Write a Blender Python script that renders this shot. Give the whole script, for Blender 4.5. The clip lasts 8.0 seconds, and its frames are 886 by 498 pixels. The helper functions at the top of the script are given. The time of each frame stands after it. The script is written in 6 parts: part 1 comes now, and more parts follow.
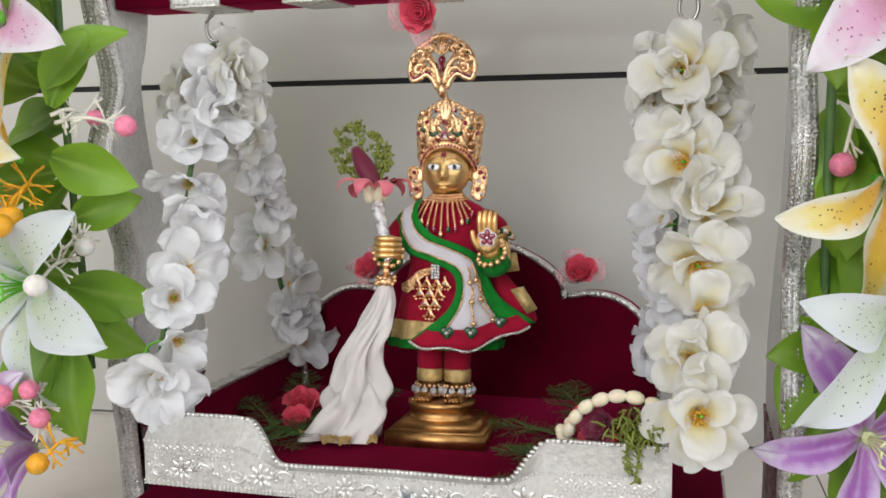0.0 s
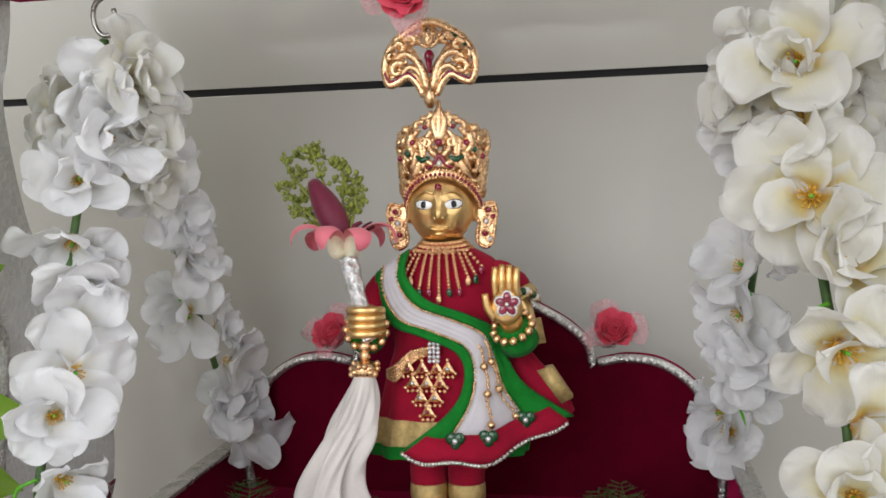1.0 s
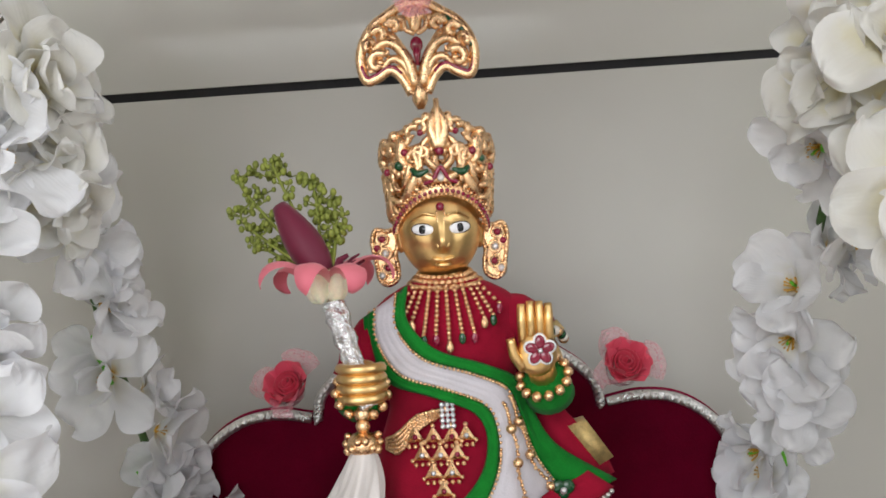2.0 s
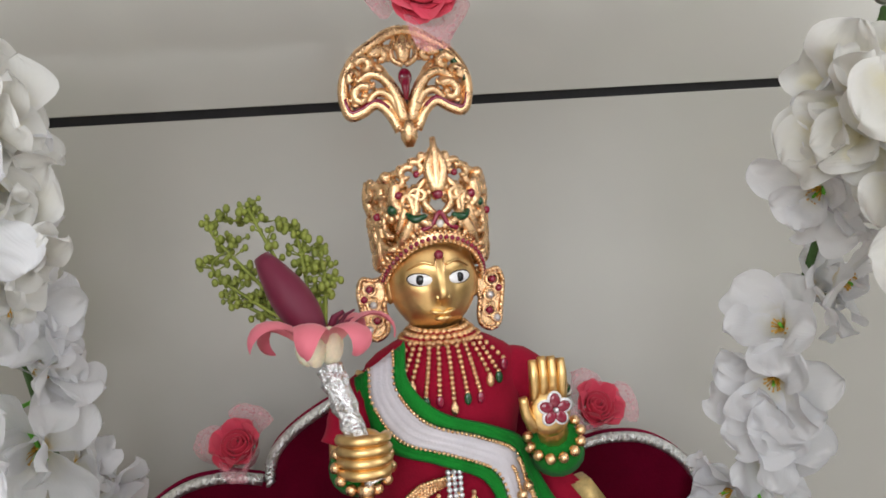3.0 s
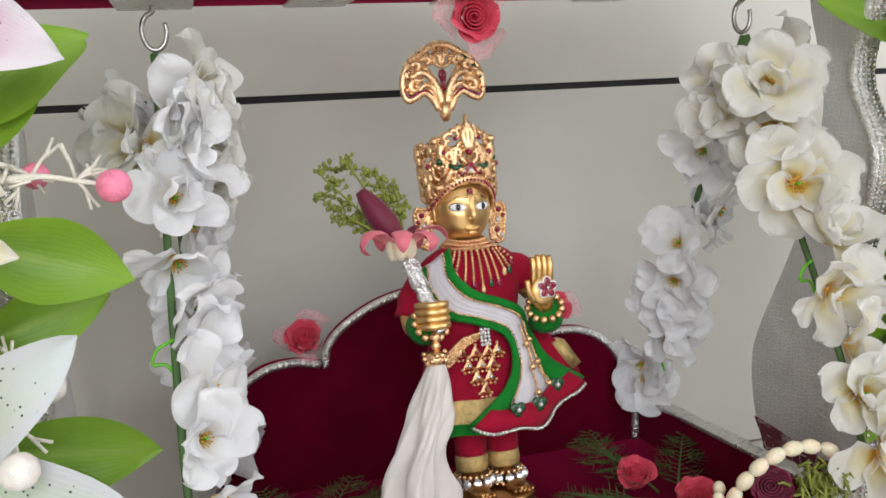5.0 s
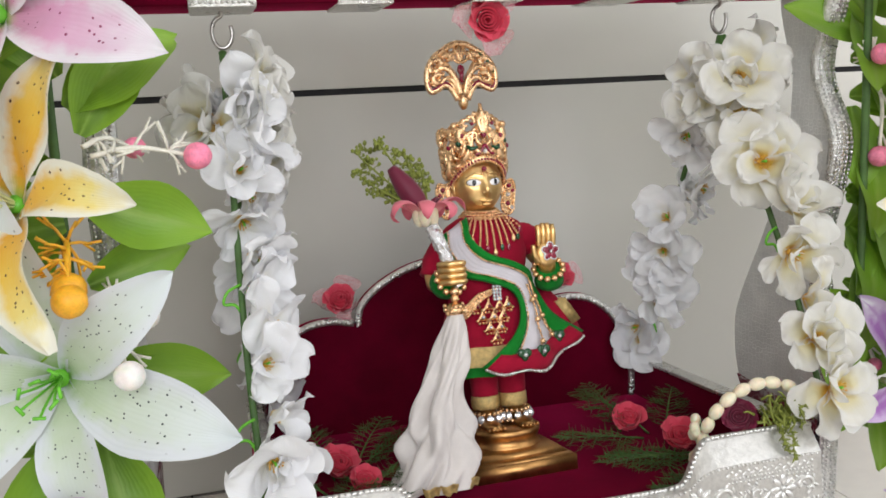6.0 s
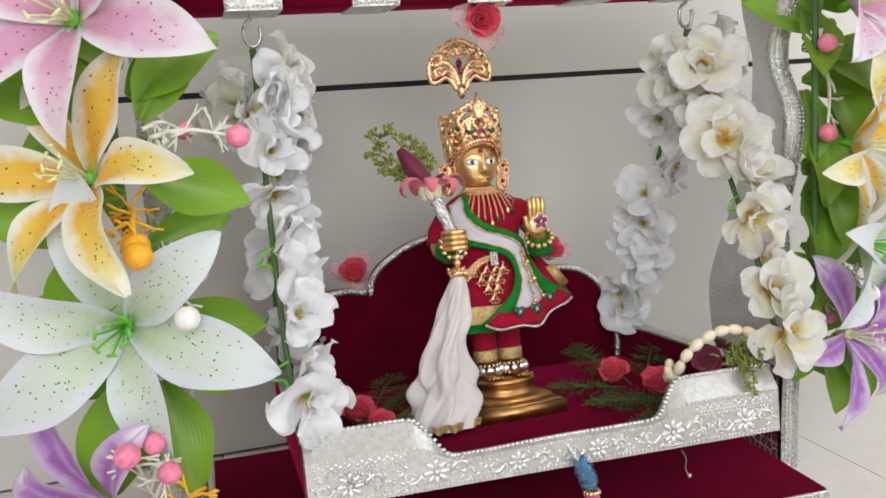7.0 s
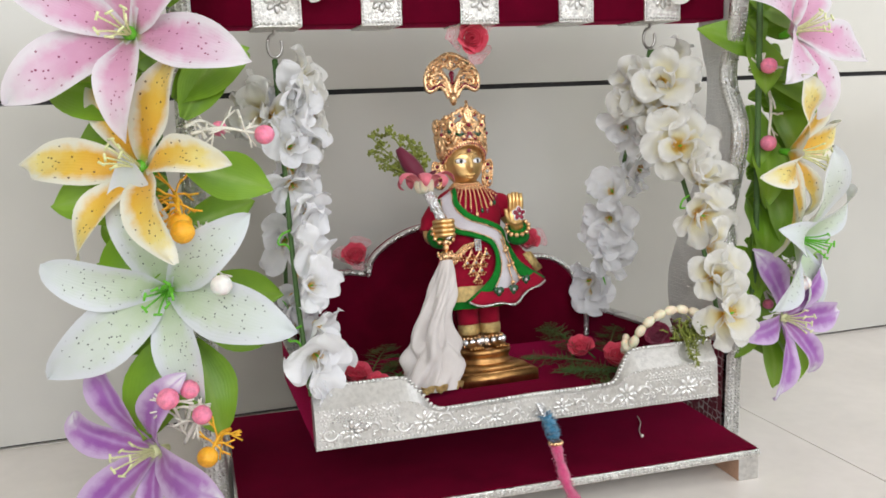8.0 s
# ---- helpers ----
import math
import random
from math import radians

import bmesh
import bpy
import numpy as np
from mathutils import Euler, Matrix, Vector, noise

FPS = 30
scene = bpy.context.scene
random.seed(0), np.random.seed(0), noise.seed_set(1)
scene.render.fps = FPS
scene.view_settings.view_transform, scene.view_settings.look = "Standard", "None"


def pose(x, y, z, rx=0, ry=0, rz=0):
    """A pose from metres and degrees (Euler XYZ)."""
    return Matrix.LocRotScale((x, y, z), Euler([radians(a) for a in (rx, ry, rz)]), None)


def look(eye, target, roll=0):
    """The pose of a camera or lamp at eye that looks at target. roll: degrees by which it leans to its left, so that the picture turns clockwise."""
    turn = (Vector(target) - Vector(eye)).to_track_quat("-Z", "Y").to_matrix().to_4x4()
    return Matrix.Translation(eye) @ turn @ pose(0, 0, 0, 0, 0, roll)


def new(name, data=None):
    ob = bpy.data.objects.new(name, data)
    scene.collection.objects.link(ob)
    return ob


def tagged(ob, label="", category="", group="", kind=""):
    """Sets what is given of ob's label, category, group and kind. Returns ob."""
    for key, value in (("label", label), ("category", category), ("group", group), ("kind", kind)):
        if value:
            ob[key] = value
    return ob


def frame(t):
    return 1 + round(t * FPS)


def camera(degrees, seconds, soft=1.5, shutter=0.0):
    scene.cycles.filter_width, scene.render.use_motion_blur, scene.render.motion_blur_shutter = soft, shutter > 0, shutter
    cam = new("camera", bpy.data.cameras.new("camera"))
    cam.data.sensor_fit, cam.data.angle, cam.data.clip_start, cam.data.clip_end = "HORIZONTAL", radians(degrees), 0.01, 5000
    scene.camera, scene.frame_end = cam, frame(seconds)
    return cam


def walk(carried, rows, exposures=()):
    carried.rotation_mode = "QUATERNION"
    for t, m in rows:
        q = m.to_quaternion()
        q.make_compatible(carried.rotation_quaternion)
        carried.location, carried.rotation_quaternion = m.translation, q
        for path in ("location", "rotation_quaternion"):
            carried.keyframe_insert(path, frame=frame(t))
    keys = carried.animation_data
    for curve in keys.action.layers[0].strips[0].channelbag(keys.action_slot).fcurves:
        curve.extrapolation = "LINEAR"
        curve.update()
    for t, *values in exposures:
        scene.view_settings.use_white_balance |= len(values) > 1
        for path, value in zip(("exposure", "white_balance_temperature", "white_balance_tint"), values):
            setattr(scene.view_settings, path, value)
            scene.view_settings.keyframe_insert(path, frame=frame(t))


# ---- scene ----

# ============ camera and its walk ============
cam = camera(52.18, 8.0, 1.7)
PATH = [
    (0.0, 0.2024, -0.7400, 0.3849, 80.50, 1.30, 14.69),
    (0.5, 0.1548, -0.6155, 0.3924, 80.26, 0.94, 13.18),
    (1.0, 0.1065, -0.5300, 0.3918, 80.42, 2.69, 10.13),
    (1.5, 0.0665, -0.4515, 0.3952, 80.50, 2.19, 6.73),
    (1.7, 0.0464, -0.4412, 0.3910, 80.36, 3.35, 4.47),
    (2.8, -0.0317, -0.3843, 0.4016, 80.34, 2.51, -5.07),
    (3.0, -0.0479, -0.3823, 0.4081, 80.35, 3.09, -7.87),
    (3.5, -0.0908, -0.4221, 0.4088, 81.01, 2.08, -13.17),
    (4.0, -0.1276, -0.4714, 0.4143, 80.60, 1.95, -15.22),
    (4.5, -0.1544, -0.5095, 0.4092, 80.47, 2.59, -15.58),
    (4.7, -0.1705, -0.5375, 0.4117, 79.92, 2.59, -16.17),
    (5.8, -0.2097, -0.6753, 0.4083, 79.46, 2.29, -14.93),
    (6.0, -0.2191, -0.6891, 0.4028, 79.94, 2.54, -14.90),
    (6.5, -0.2408, -0.7437, 0.4057, 79.46, 2.39, -15.48),
    (7.0, -0.2505, -0.7890, 0.3894, 80.32, 3.48, -15.12),
    (7.5, -0.2758, -0.8501, 0.4020, 79.47, 2.36, -16.22),
    (8.0, -0.2858, -0.9119, 0.3995, 80.15, 2.04, -15.63),
]
walk(cam, [(t, pose(x, y, z, rx, ry, rz)) for t, x, y, z, rx, ry, rz in PATH], [(0.0, -0.06), (0.5, -0.12), (1.5, -0.08), (3.0, -0.03), (4.5, 0.0), (8.0, 0.0)])

# ============ world and large lights ============
world = bpy.data.worlds.new("sky")
scene.world = world
world.use_nodes = True
_wn = world.node_tree.nodes
_sky = _wn.new("ShaderNodeTexSky")
_sky.sky_type, _sky.sun_disc = "NISHITA", False
_sky.sun_elevation, _sky.sun_rotation = radians(42), radians(150)
_wn["Background"].inputs["Strength"].default_value = 0.1
world.node_tree.links.new(_sky.outputs[0], _wn["Background"].inputs["Color"])


def area_lamp(name, at, target, w, h, power, colour):
    data = bpy.data.lights.new(name, "AREA")
    data.shape, data.size, data.size_y, data.energy, data.color = "RECTANGLE", w, h, power, colour
    ob = new(name, data)
    ob.matrix_world = look(at, target)
    return ob


# added lamps as daylight: assumed window behind the walk, assumed doorway on the east
area_lamp("added_fill_south", (-0.5, -2.6, 1.4), (-0.3, 0.0, 0.6), 2.2, 1.55, 54.0, (0.97, 0.985, 1.0))
area_lamp("added_fill_east", (1.75, -1.0, 1.2), (0.0, -0.4, 0.6), 1.4, 1.9, 21.5, (0.97, 0.985, 1.0))

# ============ materials ============
MATS = {}


def nodes_of(name):
    m = bpy.data.materials.new(name)
    m.use_nodes = True
    nt = m.node_tree
    return m, nt, nt.nodes["Principled BSDF"]


def set_in(b, **kw):
    for k, v in kw.items():
        b.inputs[k.replace("_", " ")].default_value = v


def ramp(nt, fac, stops):
    r = nt.nodes.new("ShaderNodeValToRGB")
    el = r.color_ramp.elements
    while len(el) < len(stops):
        el.new(0.5)
    for e, (p, c) in zip(el, stops):
        e.position, e.color = p, (*c, 1)
    nt.links.new(fac, r.inputs[0])
    return r.outputs[0]


def noise_out(nt, scale, detail=3.0, rough=0.55, vec=None):
    n = nt.nodes.new("ShaderNodeTexNoise")
    n.inputs["Scale"].default_value, n.inputs["Detail"].default_value, n.inputs["Roughness"].default_value = scale, detail, rough
    if vec is None:
        vec = nt.nodes.new("ShaderNodeTexCoord").outputs["Object"]
    nt.links.new(vec, n.inputs["Vector"])
    return n.outputs["Fac"]


def bump(nt, b, height, strength, dist):
    n = nt.nodes.new("ShaderNodeBump")
    n.inputs["Strength"].default_value, n.inputs["Distance"].default_value = strength, dist
    nt.links.new(height, n.inputs["Height"])
    nt.links.new(n.outputs[0], b.inputs["Normal"])
    return n


def maths(nt, op, a, b=None, c=None):
    n = nt.nodes.new("ShaderNodeMath")
    n.operation = op
    for i, v in enumerate((a, b, c)):
        if v is None:
            continue
        if isinstance(v, (int, float)):
            n.inputs[i].default_value = v
        else:
            nt.links.new(v, n.inputs[i])
    return n.outputs[0]


def mix(nt, fac, a, b, blend="MIX"):
    n = nt.nodes.new("ShaderNodeMix")
    n.data_type, n.blend_type = "RGBA", blend
    for s, v in ((0, fac), (6, a), (7, b)):
        if isinstance(v, (int, float)):
            n.inputs[s].default_value = v
        elif isinstance(v, tuple):
            n.inputs[s].default_value = (*v, 1)
        else:
            nt.links.new(v, n.inputs[s])
    return n.outputs[2]


def mat(name, colour, rough=0.6, metal=0.0, var=0.15, scale=60.0, fine=600.0, bumpy=0.15, depth=0.0006, sheen=0.0, coat=0.0, spec=0.5, sss=0.0, per_object=0.0):
    """A surface with variation at two scales and fine relief."""
    m, nt, b = nodes_of(name)
    set_in(b, Roughness=rough, Metallic=metal, Sheen_Weight=sheen, Coat_Weight=coat, Specular_IOR_Level=spec)
    big, small = noise_out(nt, scale), noise_out(nt, fine, 2.0)
    lo, hi = tuple(c * (1 - var) for c in colour), tuple(min(1, c * (1 + var)) for c in colour)
    col = ramp(nt, big, [(0.3, lo), (0.7, hi)])
    col = mix(nt, 0.35 * min(1, var * 4), col, ramp(nt, small, [(0.35, tuple(c * 0.75 for c in colour)), (0.65, tuple(min(1, c * 1.15) for c in colour))]))
    if per_object:
        info = nt.nodes.new("ShaderNodeObjectInfo")
        hsv = nt.nodes.new("ShaderNodeHueSaturation")
        nt.links.new(maths(nt, "MULTIPLY_ADD", info.outputs["Random"], per_object, 1 - per_object / 2), hsv.inputs["Value"])
        nt.links.new(col, hsv.inputs["Color"])
        col = hsv.outputs[0]
    nt.links.new(col, b.inputs["Base Color"])
    rr = maths(nt, "MULTIPLY_ADD", big, 0.2, rough - 0.1)
    nt.links.new(rr, b.inputs["Roughness"])
    if bumpy:
        bump(nt, b, small, bumpy, depth)
    if sss:
        set_in(b, Subsurface_Weight=sss, Subsurface_Scale=0.004)
    MATS[name] = m
    return m


def petal_mat(name, stops, edge=None, spots=None, spot_scale=19.0, stripe=None, sheer=0.2, rough=0.55):
    """Petal: colour runs from base to tip along the petal, a paler rim, fine veins, freckles."""
    m, nt, b = nodes_of(name)
    uv = nt.nodes.new("ShaderNodeUVMap")
    uv.uv_map = "UVMap"
    sep = nt.nodes.new("ShaderNodeSeparateXYZ")
    nt.links.new(uv.outputs[0], sep.inputs[0])
    u, v = sep.outputs[0], sep.outputs[1]
    cloud = noise_out(nt, 90.0)
    vv = maths(nt, "ADD", v, maths(nt, "MULTIPLY_ADD", cloud, 0.24, -0.12))
    col = ramp(nt, vv, stops)
    side = maths(nt, "ABSOLUTE", maths(nt, "MULTIPLY_ADD", u, 2.0, -1.0))
    if stripe:
        col = mix(nt, ramp(nt, maths(nt, "ADD", side, maths(nt, "MULTIPLY_ADD", cloud, 0.3, -0.15)), [(0.0, (1, 1, 1)), (0.22, (0, 0, 0))]), col, stripe)
    if edge:
        col = mix(nt, ramp(nt, maths(nt, "ADD", side, maths(nt, "MULTIPLY_ADD", cloud, 0.5, -0.25)), [(0.45, (0, 0, 0)), (0.85, (1, 1, 1))]), col, edge)
    if spots:
        vor = nt.nodes.new("ShaderNodeTexVoronoi")
        vor.inputs["Scale"].default_value = spot_scale
        mp = nt.nodes.new("ShaderNodeMapping")
        mp.inputs["Scale"].default_value = (0.42, 1.0, 1.0)
        nt.links.new(uv.outputs[0], mp.inputs[0])
        nt.links.new(mp.outputs[0], vor.inputs["Vector"])
        dot = ramp(nt, vor.outputs["Distance"], [(0.14, (1, 1, 1)), (0.18, (0, 0, 0))])
        area = ramp(nt, v, [(0.12, (0, 0, 0)), (0.2, (1, 1, 1)), (0.72, (1, 1, 1)), (0.84, (0, 0, 0))])
        area2 = ramp(nt, side, [(0.7, (1, 1, 1)), (0.85, (0, 0, 0))])
        col = mix(nt, maths(nt, "MULTIPLY", maths(nt, "MULTIPLY", dot, area), area2), col, spots)
    nt.links.new(col, b.inputs["Base Color"])
    set_in(b, Roughness=rough, Sheen_Weight=0.15)
    wav = nt.nodes.new("ShaderNodeTexWave")
    wav.bands_direction = "X"
    wav.inputs["Scale"].default_value, wav.inputs["Distortion"].default_value = 5.0, 5.0
    nt.links.new(uv.outputs[0], wav.inputs["Vector"])
    bump(nt, b, maths(nt, "ADD", wav.outputs["Fac"], noise_out(nt, 160.0, 4.0)), 0.16, 0.0005)
    tr = nt.nodes.new("ShaderNodeBsdfTranslucent")
    nt.links.new(col, tr.inputs[0])
    ms = nt.nodes.new("ShaderNodeMixShader")
    ms.inputs[0].default_value = sheer
    nt.links.new(b.outputs[0], ms.inputs[1])
    nt.links.new(tr.outputs[0], ms.inputs[2])
    nt.links.new(ms.outputs[0], nt.nodes["Material Output"].inputs["Surface"])
    MATS[name] = m
    return m


petal_mat("blossom_cream", [(0.0, (0.68, 0.32, 0.02)), (0.2, (0.74, 0.52, 0.12)), (0.42, (0.76, 0.7, 0.45)), (0.68, (0.78, 0.76, 0.68)), (0.92, (0.79, 0.78, 0.745))], edge=(0.79, 0.78, 0.75), sheer=0.36)
petal_mat("blossom_white", [(0.0, (0.78, 0.57, 0.2)), (0.14, (0.83, 0.81, 0.73)), (0.5, (0.85, 0.85, 0.86)), (0.9, (0.87, 0.87, 0.89))], edge=(0.87, 0.87, 0.89), sheer=0.36)
petal_mat("lily_pink", [(0.0, (0.361, 0.473, 0.138)), (0.15, (0.619, 0.284, 0.43)), (0.45, (0.671, 0.344, 0.516)), (0.75, (0.705, 0.533, 0.645)), (0.97, (0.74, 0.714, 0.748))], edge=(0.74, 0.688, 0.74), spots=(0.258, 0.0344, 0.103))
petal_mat("lily_yellow", [(0.0, (0.352, 0.44, 0.0704)), (0.18, (0.748, 0.37, 0.0176)), (0.5, (0.766, 0.484, 0.0528)), (0.78, (0.774, 0.651, 0.22)), (0.97, (0.774, 0.757, 0.651))], edge=(0.766, 0.748, 0.634), spots=(0.0704, 0.0264, 0.0088))
petal_mat("lily_white", [(0.0, (0.24, 0.44, 0.096)), (0.16, (0.496, 0.608, 0.4)), (0.45, (0.592, 0.664, 0.56)), (0.9, (0.64, 0.688, 0.696))], edge=(0.656, 0.688, 0.72), spots=(0.024, 0.04, 0.04), spot_scale=27.0)
petal_mat("lily_purple", [(0.0, (0.45, 0.558, 0.27)), (0.12, (0.36, 0.126, 0.378)), (0.5, (0.306, 0.09, 0.396)), (0.74, (0.405, 0.18, 0.495)), (0.9, (0.738, 0.702, 0.783))], edge=(0.558, 0.405, 0.63), stripe=(0.45, 0.27, 0.54), rough=0.5)
petal_mat("leaf_green", [(0.0, (0.12, 0.25, 0.015)), (0.5, (0.18, 0.36, 0.02)), (1.0, (0.26, 0.45, 0.04))], edge=(0.2, 0.38, 0.02), stripe=(0.25, 0.42, 0.06), sheer=0.25, rough=0.42)
petal_mat("rose_coral", [(0.0, (0.5, 0.02, 0.05)), (0.6, (0.66, 0.05, 0.1)), (1.0, (0.72, 0.09, 0.14))], sheer=0.12, rough=0.8)
petal_mat("rose_dark", [(0.0, (0.14, 0.003, 0.028)), (1.0, (0.2, 0.005, 0.042))], sheer=0.1, rough=0.6)
petal_mat("lotus_pink", [(0.0, (0.75, 0.6, 0.45)), (0.3, (0.74, 0.2, 0.24)), (1.0, (0.72, 0.16, 0.22))], sheer=0.15, rough=0.6)

mat("wall_glaze", (0.52, 0.505, 0.465), 0.14, var=0.03, scale=5.0, fine=16.0, bumpy=0.03, depth=0.002, per_object=0.03)
mat("joint_dark", (0.035, 0.033, 0.035), 0.8, var=0.3, scale=40)
mat("floor_glaze", (0.74, 0.69, 0.64), 0.22, var=0.05, scale=7.0, fine=60.0, bumpy=0.02, depth=0.001, per_object=0.04)
mat("plaster", (0.7, 0.68, 0.64), 0.9, var=0.05, scale=4)
mat("velvet", (0.088, 0.001, 0.011), 0.95, var=0.28, scale=26.0, fine=900.0, bumpy=0.3, depth=0.0005, sheen=0.02, spec=0.04)
set_in(MATS["velvet"].node_tree.nodes["Principled BSDF"], Sheen_Weight=0.55, Sheen_Roughness=0.35, Sheen_Tint=(0.75, 0.02, 0.14, 1))
mat("red_cloth", (0.29, 0.006, 0.026), 0.9, var=0.18, scale=70.0, fine=1200.0, bumpy=0.35, sheen=0.04, spec=0.12)
mat("green_cloth", (0.008, 0.17, 0.02), 0.85, var=0.25, scale=90.0, fine=1200.0, bumpy=0.45, sheen=0.05, spec=0.1)
mat("white_cloth", (0.58, 0.55, 0.59), 0.75, var=0.08, scale=60.0, fine=900.0, bumpy=0.3, sheen=0.3)
mat("silk_scarf", (0.6, 0.555, 0.53), 0.55, var=0.08, scale=40.0, fine=900.0, bumpy=0.2, sheen=0.4)
mat("gold", (0.86, 0.54, 0.3), 0.27, 1.0, var=0.25, scale=180.0, fine=1500.0, bumpy=0.35, depth=0.0006)
mat("brass", (0.82, 0.55, 0.24), 0.36, 1.0, var=0.12, scale=60.0, fine=400.0, bumpy=0.06)
mat("old_brass", (0.5, 0.27, 0.1), 0.38, 1.0, var=0.35, scale=50.0, fine=300.0, bumpy=0.15)
mat("brocade", (0.62, 0.45, 0.19), 0.42, 0.75, var=0.35, scale=260.0, fine=1500.0, bumpy=0.8, depth=0.0008)
mat("steel", (0.42, 0.4, 0.38), 0.3, 1.0, var=0.15, scale=200.0)
mat("ruby", (0.22, 0.005, 0.03), 0.12, coat=0.6, var=0.2, bumpy=0)
mat("enamel_green", (0.004, 0.055, 0.016), 0.2, coat=0.3, var=0.2, bumpy=0)
mat("crystal", (0.7, 0.7, 0.72), 0.08, 0.6, var=0.2, scale=300, bumpy=0)
mat("pearl", (0.72, 0.68, 0.62), 0.25, coat=0.4, var=0.1)
mat("enamel_white", (0.8, 0.8, 0.82), 0.2, coat=0.3, var=0.02)
mat("enamel_black", (0.01, 0.01, 0.012), 0.2, var=0.1)
mat("stem_green", (0.06, 0.13, 0.03), 0.6, var=0.3)
mat("bright_green", (0.14, 0.5, 0.03), 0.45, var=0.15)
mat("fern_green", (0.05, 0.11, 0.018), 0.55, var=0.35, scale=120)
mat("moss_green", (0.2, 0.23, 0.035), 0.6, var=0.35, scale=200)
mat("stamen_gold", (0.72, 0.4, 0.05), 0.7, var=0.25, scale=300)
mat("stamen_pale", (0.72, 0.75, 0.4), 0.6, var=0.15, scale=300)
mat("berry_pink", (0.78, 0.22, 0.34), 0.5, var=0.3, scale=220.0, fine=900.0, bumpy=0.5, per_object=0.25, sss=0.2)
mat("berry_orange", (0.82, 0.4, 0.02), 0.5, var=0.2, scale=220.0, fine=900.0, bumpy=0.5, sss=0.2)
mat("berry_white", (0.8, 0.76, 0.72), 0.5, var=0.08, scale=220.0, fine=900.0, bumpy=0.5, sss=0.2)
mat("twig_white", (0.72, 0.69, 0.6), 0.6, var=0.15, scale=150)
mat("bud_ivory", (0.78, 0.7, 0.52), 0.5, var=0.1, scale=150, sss=0.25)
mat("raw_wood", (0.5, 0.3, 0.2), 0.7, var=0.2, scale=40)
mat("fluff_pink", (0.72, 0.06, 0.22), 0.9, var=0.25, scale=300, fine=1500, bumpy=0.9, depth=0.002, sheen=0.5)
mat("fluff_blue", (0.02, 0.2, 0.36), 0.9, var=0.25, scale=300, fine=1500, bumpy=0.9, depth=0.002, sheen=0.5)


def silver_mat(name, pattern, scale, strength, depth, rough=0.28, colour=(0.78, 0.77, 0.75)):
    m, nt, b = nodes_of(name)
    co = nt.nodes.new("ShaderNodeTexCoord").outputs["Object"]
    if pattern == "lattice":
        a = nt.nodes.new("ShaderNodeTexVoronoi")
        a.feature = "DISTANCE_TO_EDGE"
        a.inputs["Scale"].default_value, a.inputs["Randomness"].default_value = scale, 0.5
        nt.links.new(co, a.inputs["Vector"])
        hgt = ramp(nt, a.outputs["Distance"], [(0.04, (1, 1, 1)), (0.1, (0, 0, 0)), (0.3, (0, 0, 0)), (0.42, (0.8, 0.8, 0.8))])
    elif pattern == "scroll":
        a = nt.nodes.new("ShaderNodeTexVoronoi")
        a.feature = "SMOOTH_F1"
        a.inputs["Scale"].default_value = scale
        nt.links.new(co, a.inputs["Vector"])
        hgt = maths(nt, "SINE", maths(nt, "MULTIPLY", a.outputs["Distance"], 22.0))
    else:
        hgt = noise_out(nt, scale, 4.0, 0.6, co)
    crinkle = noise_out(nt, 260.0, 3.0, 0.6, co)
    total = maths(nt, "MULTIPLY_ADD", crinkle, 0.5, hgt)
    stain = noise_out(nt, 22.0, 3.0, 0.6, co)
    col = ramp(nt, stain, [(0.3, tuple(c * 0.82 for c in colour)), (0.65, colour)])
    # low parts of the relief get recess shade painted into the colour
    nt.links.new(mix(nt, (0.3 if name in ("silver_foil", "silver_smooth") else 0.7) if pattern == "plain" else 0.12, col, ramp(nt, hgt, [(0.3 if pattern == "plain" else 0.0, tuple(c * 0.4 for c in colour)), (0.6, colour)])), b.inputs["Base Color"])
    set_in(b, Metallic=0.25 if name == "silver_lattice" else 0.9)
    nt.links.new(maths(nt, "MULTIPLY_ADD", stain, 0.25, rough - 0.1), b.inputs["Roughness"])
    bump(nt, b, total, strength, depth)
    MATS[name] = m
    return m


silver_mat("silver_foil", "plain", 240.0, 0.5, 0.0009, 0.34, (0.7, 0.69, 0.67))
silver_mat("silver_smooth", "plain", 140.0, 0.12, 0.0005, 0.28, (0.78, 0.77, 0.75))
silver_mat("silver_lattice", "lattice", 170.0, 0.5, 0.0012, 0.36, (0.84, 0.835, 0.82))
silver_mat("silver_lace", "plain", 420.0, 0.8, 0.0016, 0.26, (0.82, 0.81, 0.78))
silver_mat("foil_crumpled", "plain", 230.0, 1.0, 0.003, 0.2, (0.85, 0.85, 0.86))

# net of silver print over the velvet at the foot of the side panels
m, nt, b = nodes_of("velvet_net")
_co = nt.nodes.new("ShaderNodeTexCoord").outputs["Object"]
_v = nt.nodes.new("ShaderNodeTexVoronoi")
_v.feature = "DISTANCE_TO_EDGE"
_v.inputs["Scale"].default_value, _v.inputs["Randomness"].default_value = 110.0, 0.5
nt.links.new(_co, _v.inputs["Vector"])
_m = maths(nt, "MULTIPLY", ramp(nt, _v.outputs["Distance"], [(0.05, (1, 1, 1)), (0.1, (0, 0, 0))]), ramp(nt, noise_out(nt, 60.0), [(0.42, (0, 0, 0)), (0.56, (1, 1, 1))]))
nt.links.new(mix(nt, _m, (0.14, 0.004, 0.022), (0.6, 0.56, 0.56)), b.inputs["Base Color"])
nt.links.new(maths(nt, "MULTIPLY", _m, 0.85), b.inputs["Metallic"])
set_in(b, Roughness=0.5)
